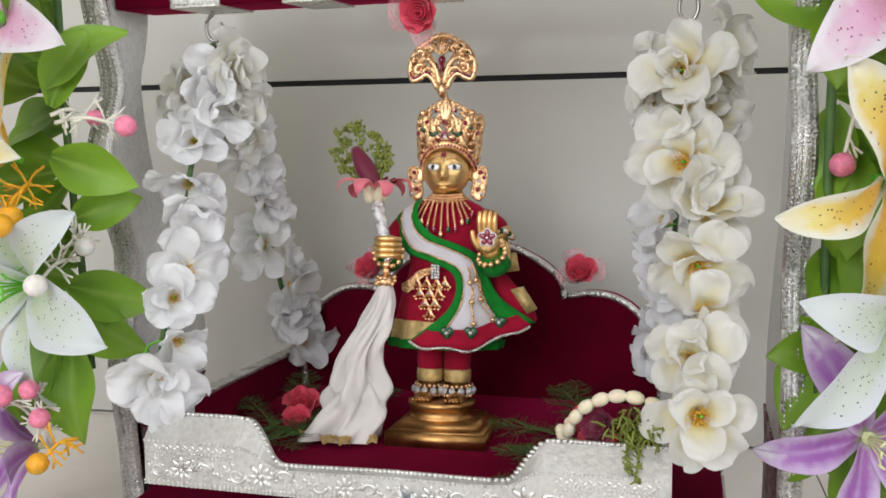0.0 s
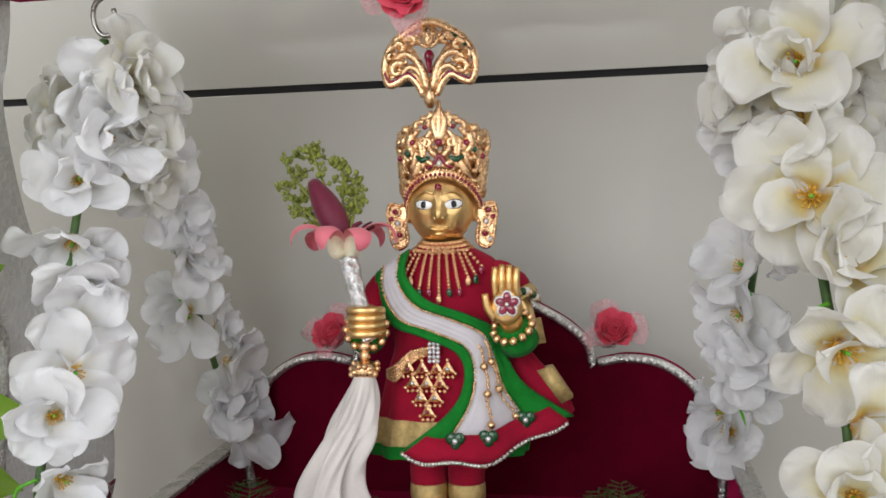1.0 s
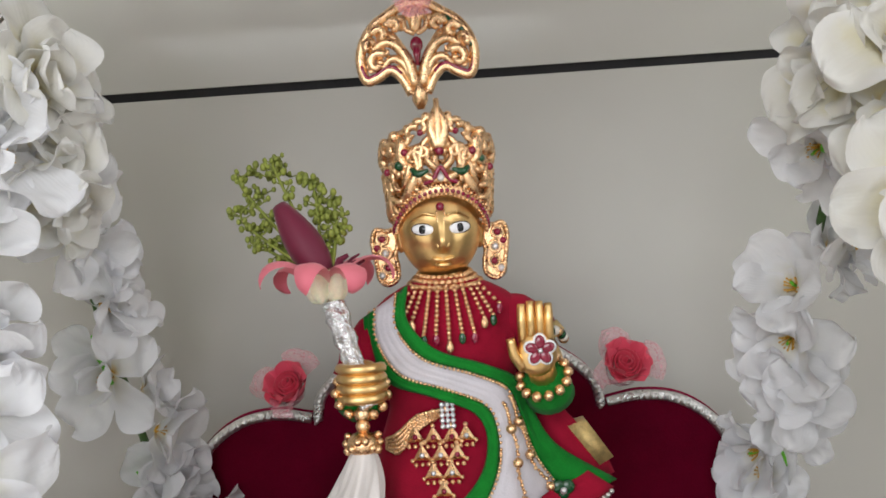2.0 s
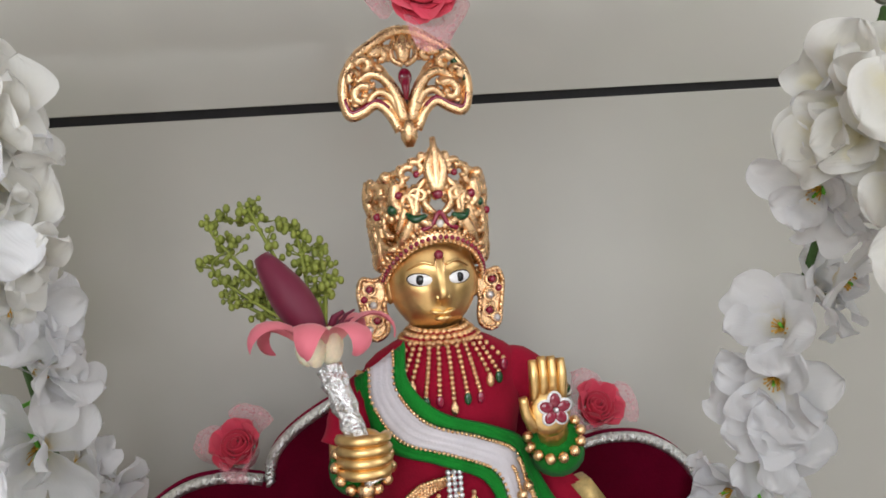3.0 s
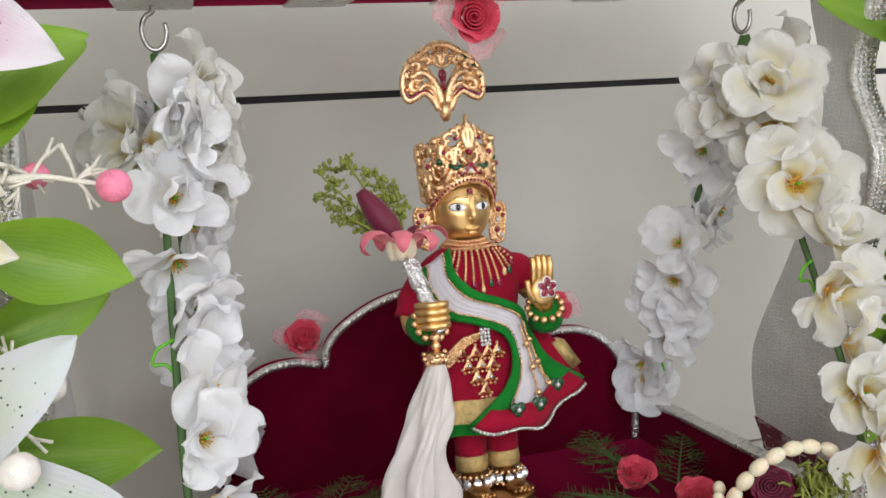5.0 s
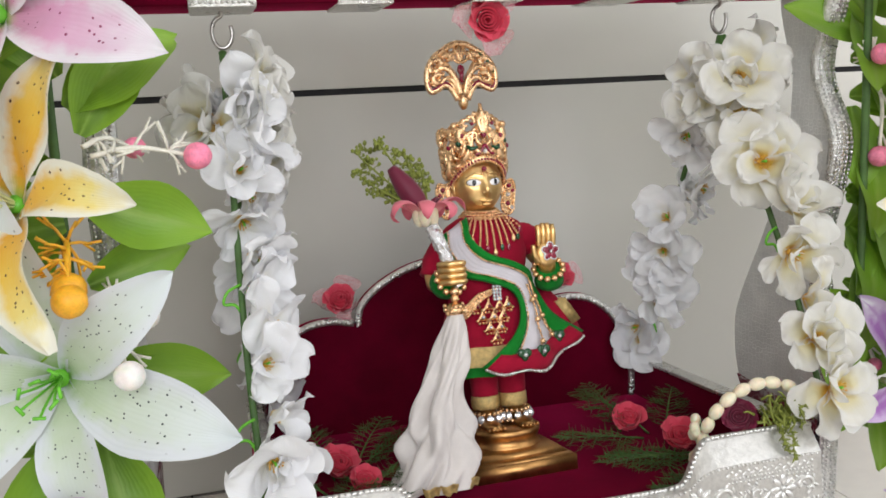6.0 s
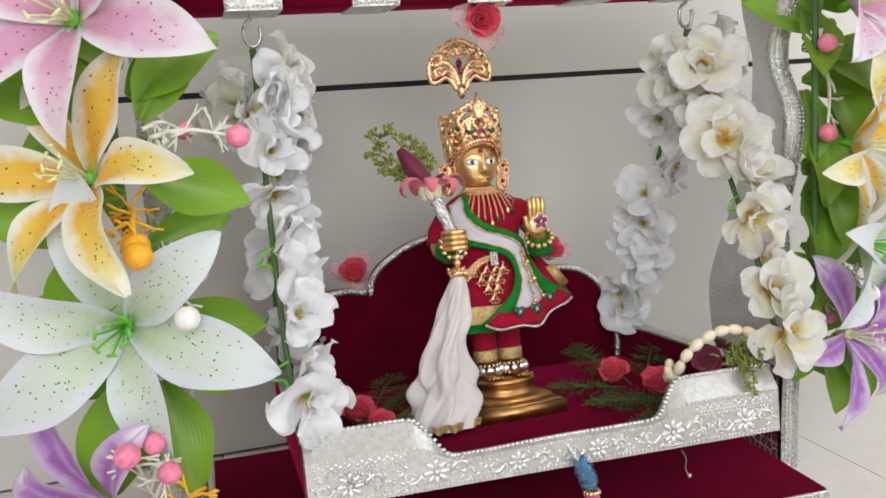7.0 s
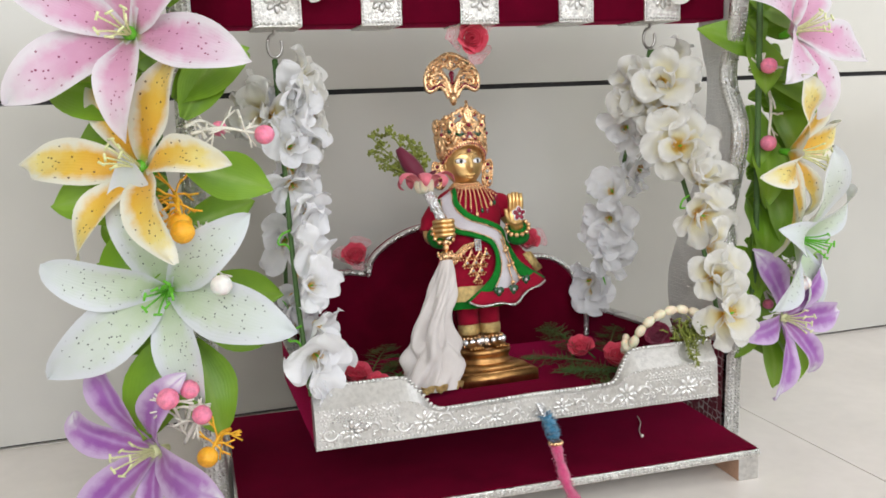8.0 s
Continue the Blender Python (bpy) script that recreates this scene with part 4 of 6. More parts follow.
# ============ its clothes ============
DRESS = thing("doll_dress", (FX, FY, 0.17), "red cloth dress with gold bands and green hem", "dress", hung=True)


def pleats(n, amp, ph=0.0):
    return lambda a: 1 + amp * math.sin(n * a + ph) + 0.4 * amp * math.sin(2.3 * n * a + 1.7 * ph)


BODY = [(0.17, 0.048, 0.03), (0.178, 0.047, 0.0295), (0.2, 0.043, 0.0275), (0.222, 0.038, 0.0245), (0.236, 0.033, 0.022), (0.248, 0.033, 0.0215), (0.268, 0.037, 0.0225), (0.283, 0.039, 0.0205), (0.292, 0.035, 0.018), (0.2995, 0.0215, 0.014), (0.303, 0.0125, 0.0118)]


def body_r(z):
    for (z0, a0, b0), (z1, a1, b1) in zip(BODY[:-1], BODY[1:]):
        if z <= z1:
            f = max(0.0, (z - z0) / (z1 - z0))
            return a0 + (a1 - a0) * f, b0 + (b1 - b0) * f
    return BODY[-1][1:]


def skin_y(x, z, off=0.0):
    """Front of the dressed body at x, z."""
    a, c = body_r(z)
    u = min(0.97, abs(x - FX) / (a + 0.004))
    return FY + 0.005 - (c + 0.0025) * math.sqrt(1 - u * u) - off


def ring_rows(zs, grow=1.0, amp=0.0):
    rows = []
    for z in zs:
        a, c = body_r(z)
        k = amp * max(0.0, (0.235 - z) / 0.065)
        rows.append((FX, FY + 0.005, z, a * grow, c * grow, pleats(13, k, 0.4)))
    return rows


bm = bmesh.new()
rings_skin(bm, ring_rows([0.19 + 0.113 * k / 26 for k in range(27)], 1.0, 0.045), 72, cap=False)
part("bodice_and_skirt", bm, "red_cloth", DRESS, "crimson cloth")
bm = bmesh.new()
rings_skin(bm, ring_rows([0.176 + 0.018 * k / 5 for k in range(6)], 1.015, 0.06), 72, cap=False)
part("gold_band", bm, "brocade", DRESS, "gold brocade band")
bm = bmesh.new()
rings_skin(bm, [(FX, FY + 0.005, 0.17 + 0.008 * k / 4, 0.0495 + 0.0004 * k, 0.031, pleats(13, 0.055, 0.4)) for k in range(5)], 72, cap=False)
part("green_hem", bm, "green_cloth", DRESS, "green velvet hem")
# side panel of the skirt standing out
bm = bmesh.new()
extrude_outline(bm, [(0.045, 0.235), (0.058, 0.236), (0.083, 0.207), (0.088, 0.194), (0.06, 0.186), (0.045, 0.19)], "y", FY + 0.001, FY + 0.012)
bmesh.ops.bevel(bm, geom=bm.edges[:], offset=0.002, segments=2, affect="EDGES")
part("side_flare", bm, "red_cloth", DRESS, "flared corner of the skirt")
bm = bmesh.new()
extrude_outline(bm, [(0.064, 0.222), (0.074, 0.224), (0.0865, 0.205), (0.079, 0.201)], "y", FY - 0.0005, FY + 0.0135)
extrude_outline(bm, [(0.055, 0.252), (0.067, 0.254), (0.07, 0.238), (0.058, 0.236)], "y", FY + 0.012, FY + 0.016)
part("flare_band", bm, "brocade", DRESS, "gold brocade strip")
for s, sh, el in ((-1, (-0.016, FY + 0.006, 0.283), (-0.0435, FY - 0.003, 0.253)), (1, (0.026, FY + 0.006, 0.283), (0.055, FY + 0.001, 0.266))):
    bm = bmesh.new()
    line = spline([sh, Vector(sh).lerp(Vector(el), 0.5) + Vector((s * 0.004, 0, 0.0035)), el], 6)
    tube(bm, line, lambda u: 0.0112 + 0.001 * math.sin(3.1 * u) + 0.0005 * math.sin(20 * u), 18)
    sl = part("sleeve", bm, "red_cloth", DRESS, "short crimson sleeve")
    if s > 0:
        bm = bmesh.new()
        tube(bm, [line[-3], line[-2], line[-1], line[-1] + (line[-1] - line[-2]) * 0.6], 0.0126, 18)
        part("sleeve_band", bm, "brocade", sl, "gold brocade cuff")
for s in (-1, 1):
    fx = FX + s * 0.0122
    bm = bmesh.new()
    rings_skin(bm, [(fx, FY, z, r, r * 0.98, pleats(5, 0.02, z * 300)) for z, r in ((0.148, 0.0112), (0.156, 0.0118), (0.166, 0.012), (0.178, 0.0125), (0.19, 0.013))], 24)
    leg = part("trouser_leg", bm, "red_cloth", DRESS, "crimson trouser leg")
    bm = bmesh.new()
    rings_skin(bm, [(fx, FY, z, r, r) for z, r in ((0.14, 0.0112), (0.1415, 0.0118), (0.146, 0.0121), (0.1505, 0.0118), (0.1515, 0.0112))], 24)
    part("gold_cuff", bm, "brocade", leg, "gold brocade cuff")

# forearm cuffs in green with gold bead bracelets
for c, d in (((-0.0385, -0.002, 0.2505), (0.15, -0.9, 0.35)), ((0.0525, 0.006, 0.2475), (-0.25, -0.6, 0.7))):
    c, d = Vector(c), Vector(d).normalized()
    bm = bmesh.new()
    tube(bm, [c - d * 0.008, c - d * 0.003, c + d * 0.003, c + d * 0.006], lambda u: 0.0125 - 0.002 * u, 18)
    part("green_cuff", bm, "green_cloth", DRESS, "green velvet cuff")
    t = thing("bead_bracelet", c, "bracelet of gold beads on the statue's wrist", "bracelet", "bracelets of the statue", hung=True)
    a = d.cross(Vector((0, 0, 1))).normalized()
    b2 = a.cross(d)
    for k in range(13):
        w = 2 * math.pi * k / 13
        bm = bmesh.new()
        ball(bm, c + d * 0.0065 + (a * math.cos(w) + b2 * math.sin(w)) * 0.0122, 0.0026, 10, 7)
        part("bead", bm, "gold", t)
t = thing("arm_band", (0.058, FY, 0.275), "beaded armlet with green stones on the statue's sleeve", "armlet", hung=True)
for k in range(14):
    bm = bmesh.new()
    a = k / 13 * 2.6 + 0.2
    ball(bm, (0.052 + 0.013 * math.sin(a), FY + 0.002 - 0.014 * math.cos(a), 0.27 + 0.003 * math.sin(3 * a)), 0.0026, 8, 6)
    part("bead", bm, ("gold", "enamel_green", "pearl")[k % 3], t)

# sash: white band with gold piping and green borders, laid over the front
SASH = thing("shoulder_sash", (0.01, 0.0, 0.23), "white sash with green velvet borders and gold piping", "sash", hung=True)
LOW = [(-0.036, 0.286), (-0.0355, 0.272), (-0.0255, 0.254), (-0.004, 0.2465), (0.0165, 0.237), (0.0215, 0.222), (0.0135, 0.203), (-0.016, 0.178)]
UPP = [(-0.0135, 0.3005), (-0.0145, 0.284), (-0.002, 0.2695), (0.021, 0.2605), (0.0375, 0.251), (0.0445, 0.235), (0.056, 0.2145), (0.084, 0.194)]
low, upp = curve2(LOW, 6), curve2(UPP, 6)


def sash_point(i, w, off):
    a, c = low[i], upp[i]
    x, z = a[0] + (c[0] - a[0]) * w, a[1] + (c[1] - a[1]) * w
    u = i / (len(low) - 1)
    lift = 0.0045 + 0.007 * max(0, u - 0.6) + 0.0012 * math.sin(9 * w + 5 * u) * u
    zz = max(z, 0.186) if u > 0.7 else z
    return Vector((x, skin_y(min(x, 0.05) if x > 0 else max(x, -0.034), zz, lift + off) + max(0, x - 0.05) * 0.35 + max(0, -0.03 - x) * 0.6, z))


def sash_strip(w0, w1, off, nw, name, material, label, fold=0.0, end=0):
    bm = bmesh.new()
    prev = None
    for i in range(len(low) - end):
        row = [sash_point(i, w0 + (w1 - w0) * k / nw, off + fold * math.sin(k * 2.1 + 0.2 * i) * 0.5 + (fold * 1.6 if 0 < k < nw else 0)) for k in range(nw + 1)]
        row = [bm.verts.new(p) for p in row]
        if prev:
            for k in range(nw):
                bm.faces.new((prev[k], row[k], row[k + 1], prev[k + 1]))
        prev = row
    bmesh.ops.recalc_face_normals(bm, faces=bm.faces)
    bmesh.ops.solidify(bm, geom=bm.faces[:], thickness=0.0012)
    return part(name, bm, material, SASH, label)


sash_strip(0.2, 0.8, 0.0, 14, "white_panel", "white_cloth", "pleated white cloth", 0.0006)
for w0, w1 in ((-0.03, 0.24), (0.76, 1.03)):
    sash_strip(w0, w1, 0.001, 6, "green_border", "green_cloth", "green velvet border", 0.0016)
for w in (0.25, 0.75):
    bm = bmesh.new()
    line = [sash_point(i, w, 0.003) for i in range(len(low))]
    for a, c in zip(line[:-1], line[1:]):
        n = max(1, int((c - a).length / 0.0016))
        for k in range(n):
            ball(bm, a.lerp(c, k / n), 0.00095, 5, 4)
    part("gold_piping", bm, "gold", SASH, "twisted gold piping")
# hanging end: red cloth with a pearl edge and green heart stones
END_L, END_R = Vector((low[-1][0], 0, low[-1][1])), Vector((upp[-1][0], 0, upp[-1][1]))
bm = bmesh.new()
prev = None
edge_line = []
for k in range(25):
    u = k / 24
    w = 0.04 + 0.94 * u
    top = sash_point(len(low) - 5, w, 0.003)
    bot = END_L.lerp(END_R, u)
    sag = 0.0125 * math.sin(math.pi * u) + 0.0022 * math.sin(15 * u)
    by = sash_point(len(low) - 1, w, 0.006).y - 0.003 * math.sin(math.pi * u)
    lowp = Vector((bot.x, by, bot.z - sag))
    edge_line.append(lowp + Vector((0, -0.0014, 0)))
    row = [bm.verts.new(top.lerp(lowp, j / 5) + Vector((0, -0.0012 * math.sin(math.pi * j / 5), 0))) for j in range(2, 6)]
    if prev:
        for j in range(3):
            bm.faces.new((prev[j], row[j], row[j + 1], prev[j + 1]))
    prev = row
bmesh.ops.recalc_face_normals(bm, faces=bm.faces)
bmesh.ops.solidify(bm, geom=bm.faces[:], thickness=0.0012)
part("red_end", bm, "red_cloth", SASH, "crimson end panel")
bm = bmesh.new()
for a, c in zip(edge_line[:-1], edge_line[1:]):
    for k in range(2):
        ball(bm, a.lerp(c, k / 2) + Vector((0, -0.0006, 0)), 0.0014, 6, 5)
part("pearl_edge", bm, ["silver_lace"], SASH, "row of small silver beads")
for u in (0.28, 0.53, 0.8):
    k = int(u * 24)
    c = edge_line[k].lerp(sash_point(len(low) - 5, 0.04 + 0.94 * u, 0.003), 0.52) + Vector((0, -0.0022, 0))
    bm = bmesh.new()
    for s in (-1, 1):
        ball(bm, c + Vector((s * 0.0024, 0, 0.001)), 0.0037, 10, 7, scale=(1, 0.45, 1))
    ball(bm, c + Vector((0, 0, -0.0018)), 0.0036, 10, 7, scale=(0.9, 0.45, 1.1))
    st = part("heart_stone", bm, "enamel_green", SASH, "dark green heart-shaped stone")
    bm = bmesh.new()
    ball(bm, c + Vector((0, -0.002, -0.0003)), 0.0018, 8, 6)
    part("crystal", bm, "crystal", st)
# two fine gold chains down the sash
for w in (0.52, 0.7):
    bm = bmesh.new()
    for i in range(26, len(low)):
        p = sash_point(i, w + 0.02 * math.sin(i), 0.0045)
        ball(bm, p, 0.0011, 6, 5)
        ball(bm, p.lerp(sash_point(i - 1, w, 0.0045), 0.5), 0.0009, 6, 5)
        if i % 5 == 0:
            ball(bm, p + Vector((0, -0.001, 0)), 0.0026, 8, 6)
    part("gold_chain", bm, "gold", SASH, "gold bead chain")

# necklace
NECK = thing("necklace", (FX, 0.012, 0.293), "gold collar necklace with hanging bead strings and coloured drops", "necklace", hung=True)
for r, z, rad in ((0.0132, 0.305, 0.0016), (0.0155, 0.3025, 0.0018), (0.0185, 0.3, 0.0016)):
    n = int(2 * math.pi * r / (rad * 1.8))
    for k in range(n):
        a = 2 * math.pi * k / n
        bead(NECK, (FX + r * math.cos(a), FY + 0.006 + r * 0.92 * math.sin(a), z + 0.002 * math.sin(a)), rad, "gold")
for k in range(11):
    a = math.radians(-155 + k * 13)
    x = FX + 0.0175 * math.cos(a) * 1.05
    L = 0.010 + 0.014 * math.sin(math.pi * k / 10) ** 1.5 + (0.003 if k % 2 else 0)
    n = int(L / 0.0021)
    for j in range(n + 1):
        f = j / max(n, 1)
        xx = x + (x - FX) * 0.55 * f
        z = 0.299 - L * f
        p = Vector((xx, min(skin_y(xx, z, 0.0015), FY + 0.006 + 0.0165 * math.sin(a) if f < 0.2 else 1), z))
        bead(NECK, p, 0.0012, "gold")
    bead(NECK, p + Vector((0, -0.0006, -0.0026)), 0.0021, ("enamel_green", "ruby", "gold")[k % 3], "drop", (0.9, 0.6, 1.4))

# waist ornament
WAIST = thing("waist_ornament", (-0.004, 0.0, 0.218), "cluster of gold triangles and beads at the statue's waist", "ornament", hung=True)
for r, row in enumerate(((-0.012, -0.003, 0.006, 0.013), (-0.009, 0.0, 0.008), (-0.004, 0.005), (0.0005,))):
    for dx in row:
        c = Vector((dx - 0.002, 0, 0.2275 - r * 0.0085))
        c.y = skin_y(c.x, c.z, 0.0035)
        bm = bmesh.new()
        vs = [bm.verts.new(c + Vector(v)) for v in ((0, -0.0012, 0.005), (-0.0046, -0.0005, -0.0032), (0.0046, -0.0005, -0.0032), (0, -0.0026, -0.0003))]
        for tri in ((0, 1, 3), (1, 2, 3), (2, 0, 3), (2, 1, 0)):
            bm.faces.new([vs[i] for i in tri])
        for i in range(3):
            ball(bm, vs[i].co, 0.0012, 6, 5)
        for s in (-1, 0, 1):
            ball(bm, c + Vector((s * 0.003, -0.001, -0.0052)), 0.0012, 6, 5)
        pl = part("gold_triangle", bm, "gold", WAIST, smooth=False)
        bm = bmesh.new()
        ball(bm, c + Vector((0, -0.0026, -0.0003)), 0.0014, 6, 5)
        part("stone", bm, ("ruby", "crystal", "gold")[(r + int(dx * 1000)) % 3], pl)
for k in range(5):
    bm = bmesh.new()
    line = spline([(0.002, 0.0, 0.2405 - k * 0.0006), (-0.012, 0.0, 0.237 - k * 0.0016), (-0.022, 0.0, 0.2285 - k * 0.0022), (-0.028, 0.0, 0.225 - k * 0.0012)], 9)
    for p in line:
        ball(bm, Vector((p.x, skin_y(max(p.x, -0.028), p.z, 0.0055 - k * 0.0005), p.z)), 0.0013, 6, 5)
    part("bead_strand", bm, "gold", WAIST, "strand of gold beads")
bm = bmesh.new()
for i in range(5):
    for j in range(3):
        x, z = 0.0 + j * 0.0026, 0.2425 - i * 0.0026
        ball(bm, (x, skin_y(x, z, 0.0062), z), 0.0014, 6, 5)
part("crystal_clasp", bm, "crystal", WAIST, "clasp of clear stones")

# palm flower
PALM = thing("palm_flower", (0.0485, -0.012, 0.267), "enamel flower with magenta petals held in the statue's palm", "enamel flower", hung=True)
bm = bmesh.new()
for k in range(5):
    a = k * 2 * math.pi / 5 + 0.3
    ball(bm, (0.0485 + 0.0042 * math.cos(a), -0.0098, 0.267 + 0.0042 * math.sin(a)), 0.0036, 10, 7, scale=(1.15, 0.3, 0.95), rot=Matrix.Rotation(-a, 4, "Y"))
part("white_setting", bm, "enamel_white", PALM, "white enamel edge")
for k in range(5):
    a = k * 2 * math.pi / 5 + 0.3
    bm = bmesh.new()
    ball(bm, (0.0485 + 0.004 * math.cos(a), -0.0106, 0.267 + 0.004 * math.sin(a)), 0.0029, 10, 7, scale=(1.15, 0.3, 0.85), rot=Matrix.Rotation(-a, 4, "Y"))
    part("petal", bm, "ruby", PALM)
bm = bmesh.new()
ball(bm, (0.0485, -0.0116, 0.267), 0.0013, 8, 6)
part("centre", bm, "crystal", PALM)

# anklets
for s in (-1, 1):
    fx = FX + s * 0.0122
    t = thing("anklet", (fx, FY, 0.133), "anklet of clear stones in gold on the statue's leg", "anklet", "anklets of the statue", hung=True)
    bm = bmesh.new()
    for z in (0.1285, 0.137):
        for k in range(18):
            a = k * math.pi / 9
            ball(bm, (fx + 0.0125 * math.cos(a), FY - 0.001 + 0.0125 * math.sin(a), z), 0.0018, 6, 5)
    part("gold_beads", bm, "gold", t)
    bm = bmesh.new()
    for k in range(11):
        a = 2 * math.pi * k / 11
        ball(bm, (fx + 0.0138 * math.cos(a), FY - 0.001 + 0.0142 * math.sin(a), 0.1328), 0.0037, 8, 6, scale=(0.85, 0.85, 1))
    part("stones", bm, "crystal", t, "clear faceted stones", smooth=False)

# earrings
for s in (-1, 1):
    c = HC + TURN @ Vector((s * 0.0272, 0.003, -0.0105))
    t = thing("earring", c, "large gold openwork earring with red stones", "earring", "earrings of the statue", hung=True)
    rim = curve2([(-0.0042, 0.0135), (-0.0052, 0.006), (-0.0035, 0.0), (-0.0045, -0.006), (-0.004, -0.0125), (0.001, -0.0155), (0.0052, -0.0125), (0.0064, -0.006), (0.0075, 0.001), (0.0082, 0.008), (0.006, 0.0135), (0.001, 0.0125), (-0.0042, 0.0135)], 4)
    bm = bmesh.new()
    extrude_outline(bm, [(c.x + s * x * 0.92, c.z + z * 0.92) for x, z in rim[:-1]], "y", c.y, c.y + 0.0014)
    back_plate = part("back_plate", bm, "gold", t, smooth=False)
    bm = bmesh.new()
    tube(bm, [c + Vector((s * x, -0.001, z)) for x, z in rim[:-1]], 0.0013, 6, closed=True)
    for x, z, r in ((0.003, 0.0085, 0.003), (0.0015, 0.001, 0.003), (0.0005, -0.0065, 0.003), (0.004, -0.01, 0.0022), (0.0055, 0.004, 0.002)):
        tube(bm, [c + Vector((s * (x + r * math.cos(a)), -0.0014, z + r * math.sin(a))) for a in (2 * math.pi * k / 12 for k in range(12))], 0.0009, 5, closed=True)
    for k in range(0, len(rim) - 1, 2):
        ball(bm, c + Vector((s * rim[k][0], -0.002, rim[k][1])), 0.0011, 6, 5)
    part("openwork", bm, "gold", t)
    for x, z, m_ in ((0.003, 0.0085, "ruby"), (0.0015, 0.001, "crystal"), (0.0005, -0.0065, "ruby"), (0.004, -0.0105, "crystal"), (0.0058, 0.004, "ruby")):
        bm = bmesh.new()
        ball(bm, c + Vector((s * x, -0.0018, z)), 0.0019, 8, 6)
        part("stone", bm, m_, t)

# crown
CC = Vector((FX, FY + 0.0125, 0.0))
CROWN = thing("crown", (CC.x, CC.y, 0.336), "tall gold openwork crown with red and green stones", "crown", hung=True)


def on_crown(a, z, out=0.0):
    r = 0.0228 + 0.0042 * math.sin(max(0.0, min(1.0, (z - 0.326) / 0.052)) * 1.75) + out
    a += LOOK
    return Vector((CC.x + r * math.sin(a), CC.y - r * 0.95 * math.cos(a) + (z - 0.336) * 0.1, z))


def crown_bottom(a):
    return 0.325 + 0.0195 * max(0.0, math.cos(a)) ** 1.4


def crown_top(a):
    """The rim rises in waves towards the front leaf."""
    f = max(0.0, math.cos(a))
    return 0.3735 + 0.0125 * f ** 5 + 0.0012 * math.cos(9 * a)


def cz(a, f):
    """A height on the crown, from 0 at its lower edge to 1 at its rim."""
    low_ = crown_bottom(a)
    return low_ + f * (crown_top(a) - low_)


bm = bmesh.new()
prev = None
for k in range(49):
    a = 2 * math.pi * k / 48
    z0 = crown_bottom(a)
    row = [bm.verts.new(on_crown(a, z0 + dz, o)) for dz, o in ((0, -0.0004), (0.0, 0.0008), (0.002, 0.0014), (0.0045, 0.001), (0.0055, 0.0006), (0.0055, -0.0006))]
    if prev:
        for j in range(5):
            bm.faces.new((prev[j], row[j], row[j + 1], prev[j + 1]))
    prev = row
part("crown_band", bm, "gold", CROWN, "solid gold brow band")
bm = bmesh.new()
for k in range(60):
    a = 2 * math.pi * k / 60
    ball(bm, on_crown(a, crown_bottom(a) + 0.0022, 0.0016), 0.0012, 6, 5)
part("ruby_row", bm, "ruby", CROWN, "row of tiny red stones")
bm = bmesh.new()
for k in range(72):
    a = 2 * math.pi * k / 72
    ball(bm, on_crown(a, crown_bottom(a) + 0.0048, 0.0012), 0.001, 6, 5)
    ball(bm, on_crown(a, crown_bottom(a) + 0.0002, 0.001), 0.0009, 6, 5)
part("beaded_edge", bm, "gold", CROWN, "fine gold beading")
bm = bmesh.new()


def scroll(a0, z0, size, flip, turns=4.6, r=0.0019, start=0.0):
    pts = []
    for j in range(16):
        u = j / 15
        w = start + u * turns
        rr = size * (1 - 0.8 * u)
        pts.append(on_crown(a0 + flip * rr * math.cos(w) / 0.0262, z0 + rr * math.sin(w), 0.0006 + 0.0016 * u))
    tube(bm, pts, lambda u: r * (1.15 - 0.4 * u), 6)


def frond(pts, r):
    """A swelling gold leaf through (angle, share of the height) points."""
    tube(bm, spline([on_crown(a_, cz(a_, f_), 0.0012) for a_, f_ in pts], 5), lambda u: r * (0.45 + 0.75 * math.sin(math.pi * min(1.0, u * 0.9 + 0.06))), 7, flat=0.75)


N = 8
for k in range(N):
    a = 2 * math.pi * k / N
    # lower acanthus pair, a flower in the middle, upper curls, rim scallops
    for s in (-1, 1):
        frond([(a + s * 0.02, 0.16), (a + s * 0.16, 0.2), (a + s * 0.3, 0.3), (a + s * 0.37, 0.42)], 0.0027)
        frond([(a + s * 0.03, 0.3), (a + s * 0.14, 0.36), (a + s * 0.22, 0.47), (a + s * 0.2, 0.58)], 0.0022)
        frond([(a + s * 0.38, 0.2), (a + s * 0.36, 0.5), (a + s * 0.28, 0.68), (a + s * 0.12, 0.74)], 0.0018)
        scroll(a + s * 0.3, cz(a + s * 0.3, 0.57), 0.0048, s, 5.0)
        scroll(a + s * 0.14, cz(a + s * 0.14, 0.86), 0.0046, -s, 5.0, 0.0018, 0.6)
        scroll(a + s * 0.31, cz(a + s * 0.31, 0.9), 0.0042, s, 4.8, 0.0018, 0.8)
        ball(bm, on_crown(a + s * 0.2, cz(a + s * 0.2, 0.99), 0.0006), 0.0023, 8, 6)
    frond([(a, 0.7), (a, 0.85), (a, 1.04)], 0.0028)
    for j in range(7):
        w = j * 2 * math.pi / 7
        ball(bm, on_crown(a + 0.0036 * math.cos(w) / 0.0262, cz(a, 0.58) + 0.0036 * math.sin(w), 0.0016), 0.0021, 7, 6)
for k in range(40):
    a = 2 * math.pi * k / 40
    ball(bm, on_crown(a, cz(a, 0.17), 0.0012), 0.0017, 6, 5)
part("filigree", bm, "gold", CROWN, "gold scroll openwork")
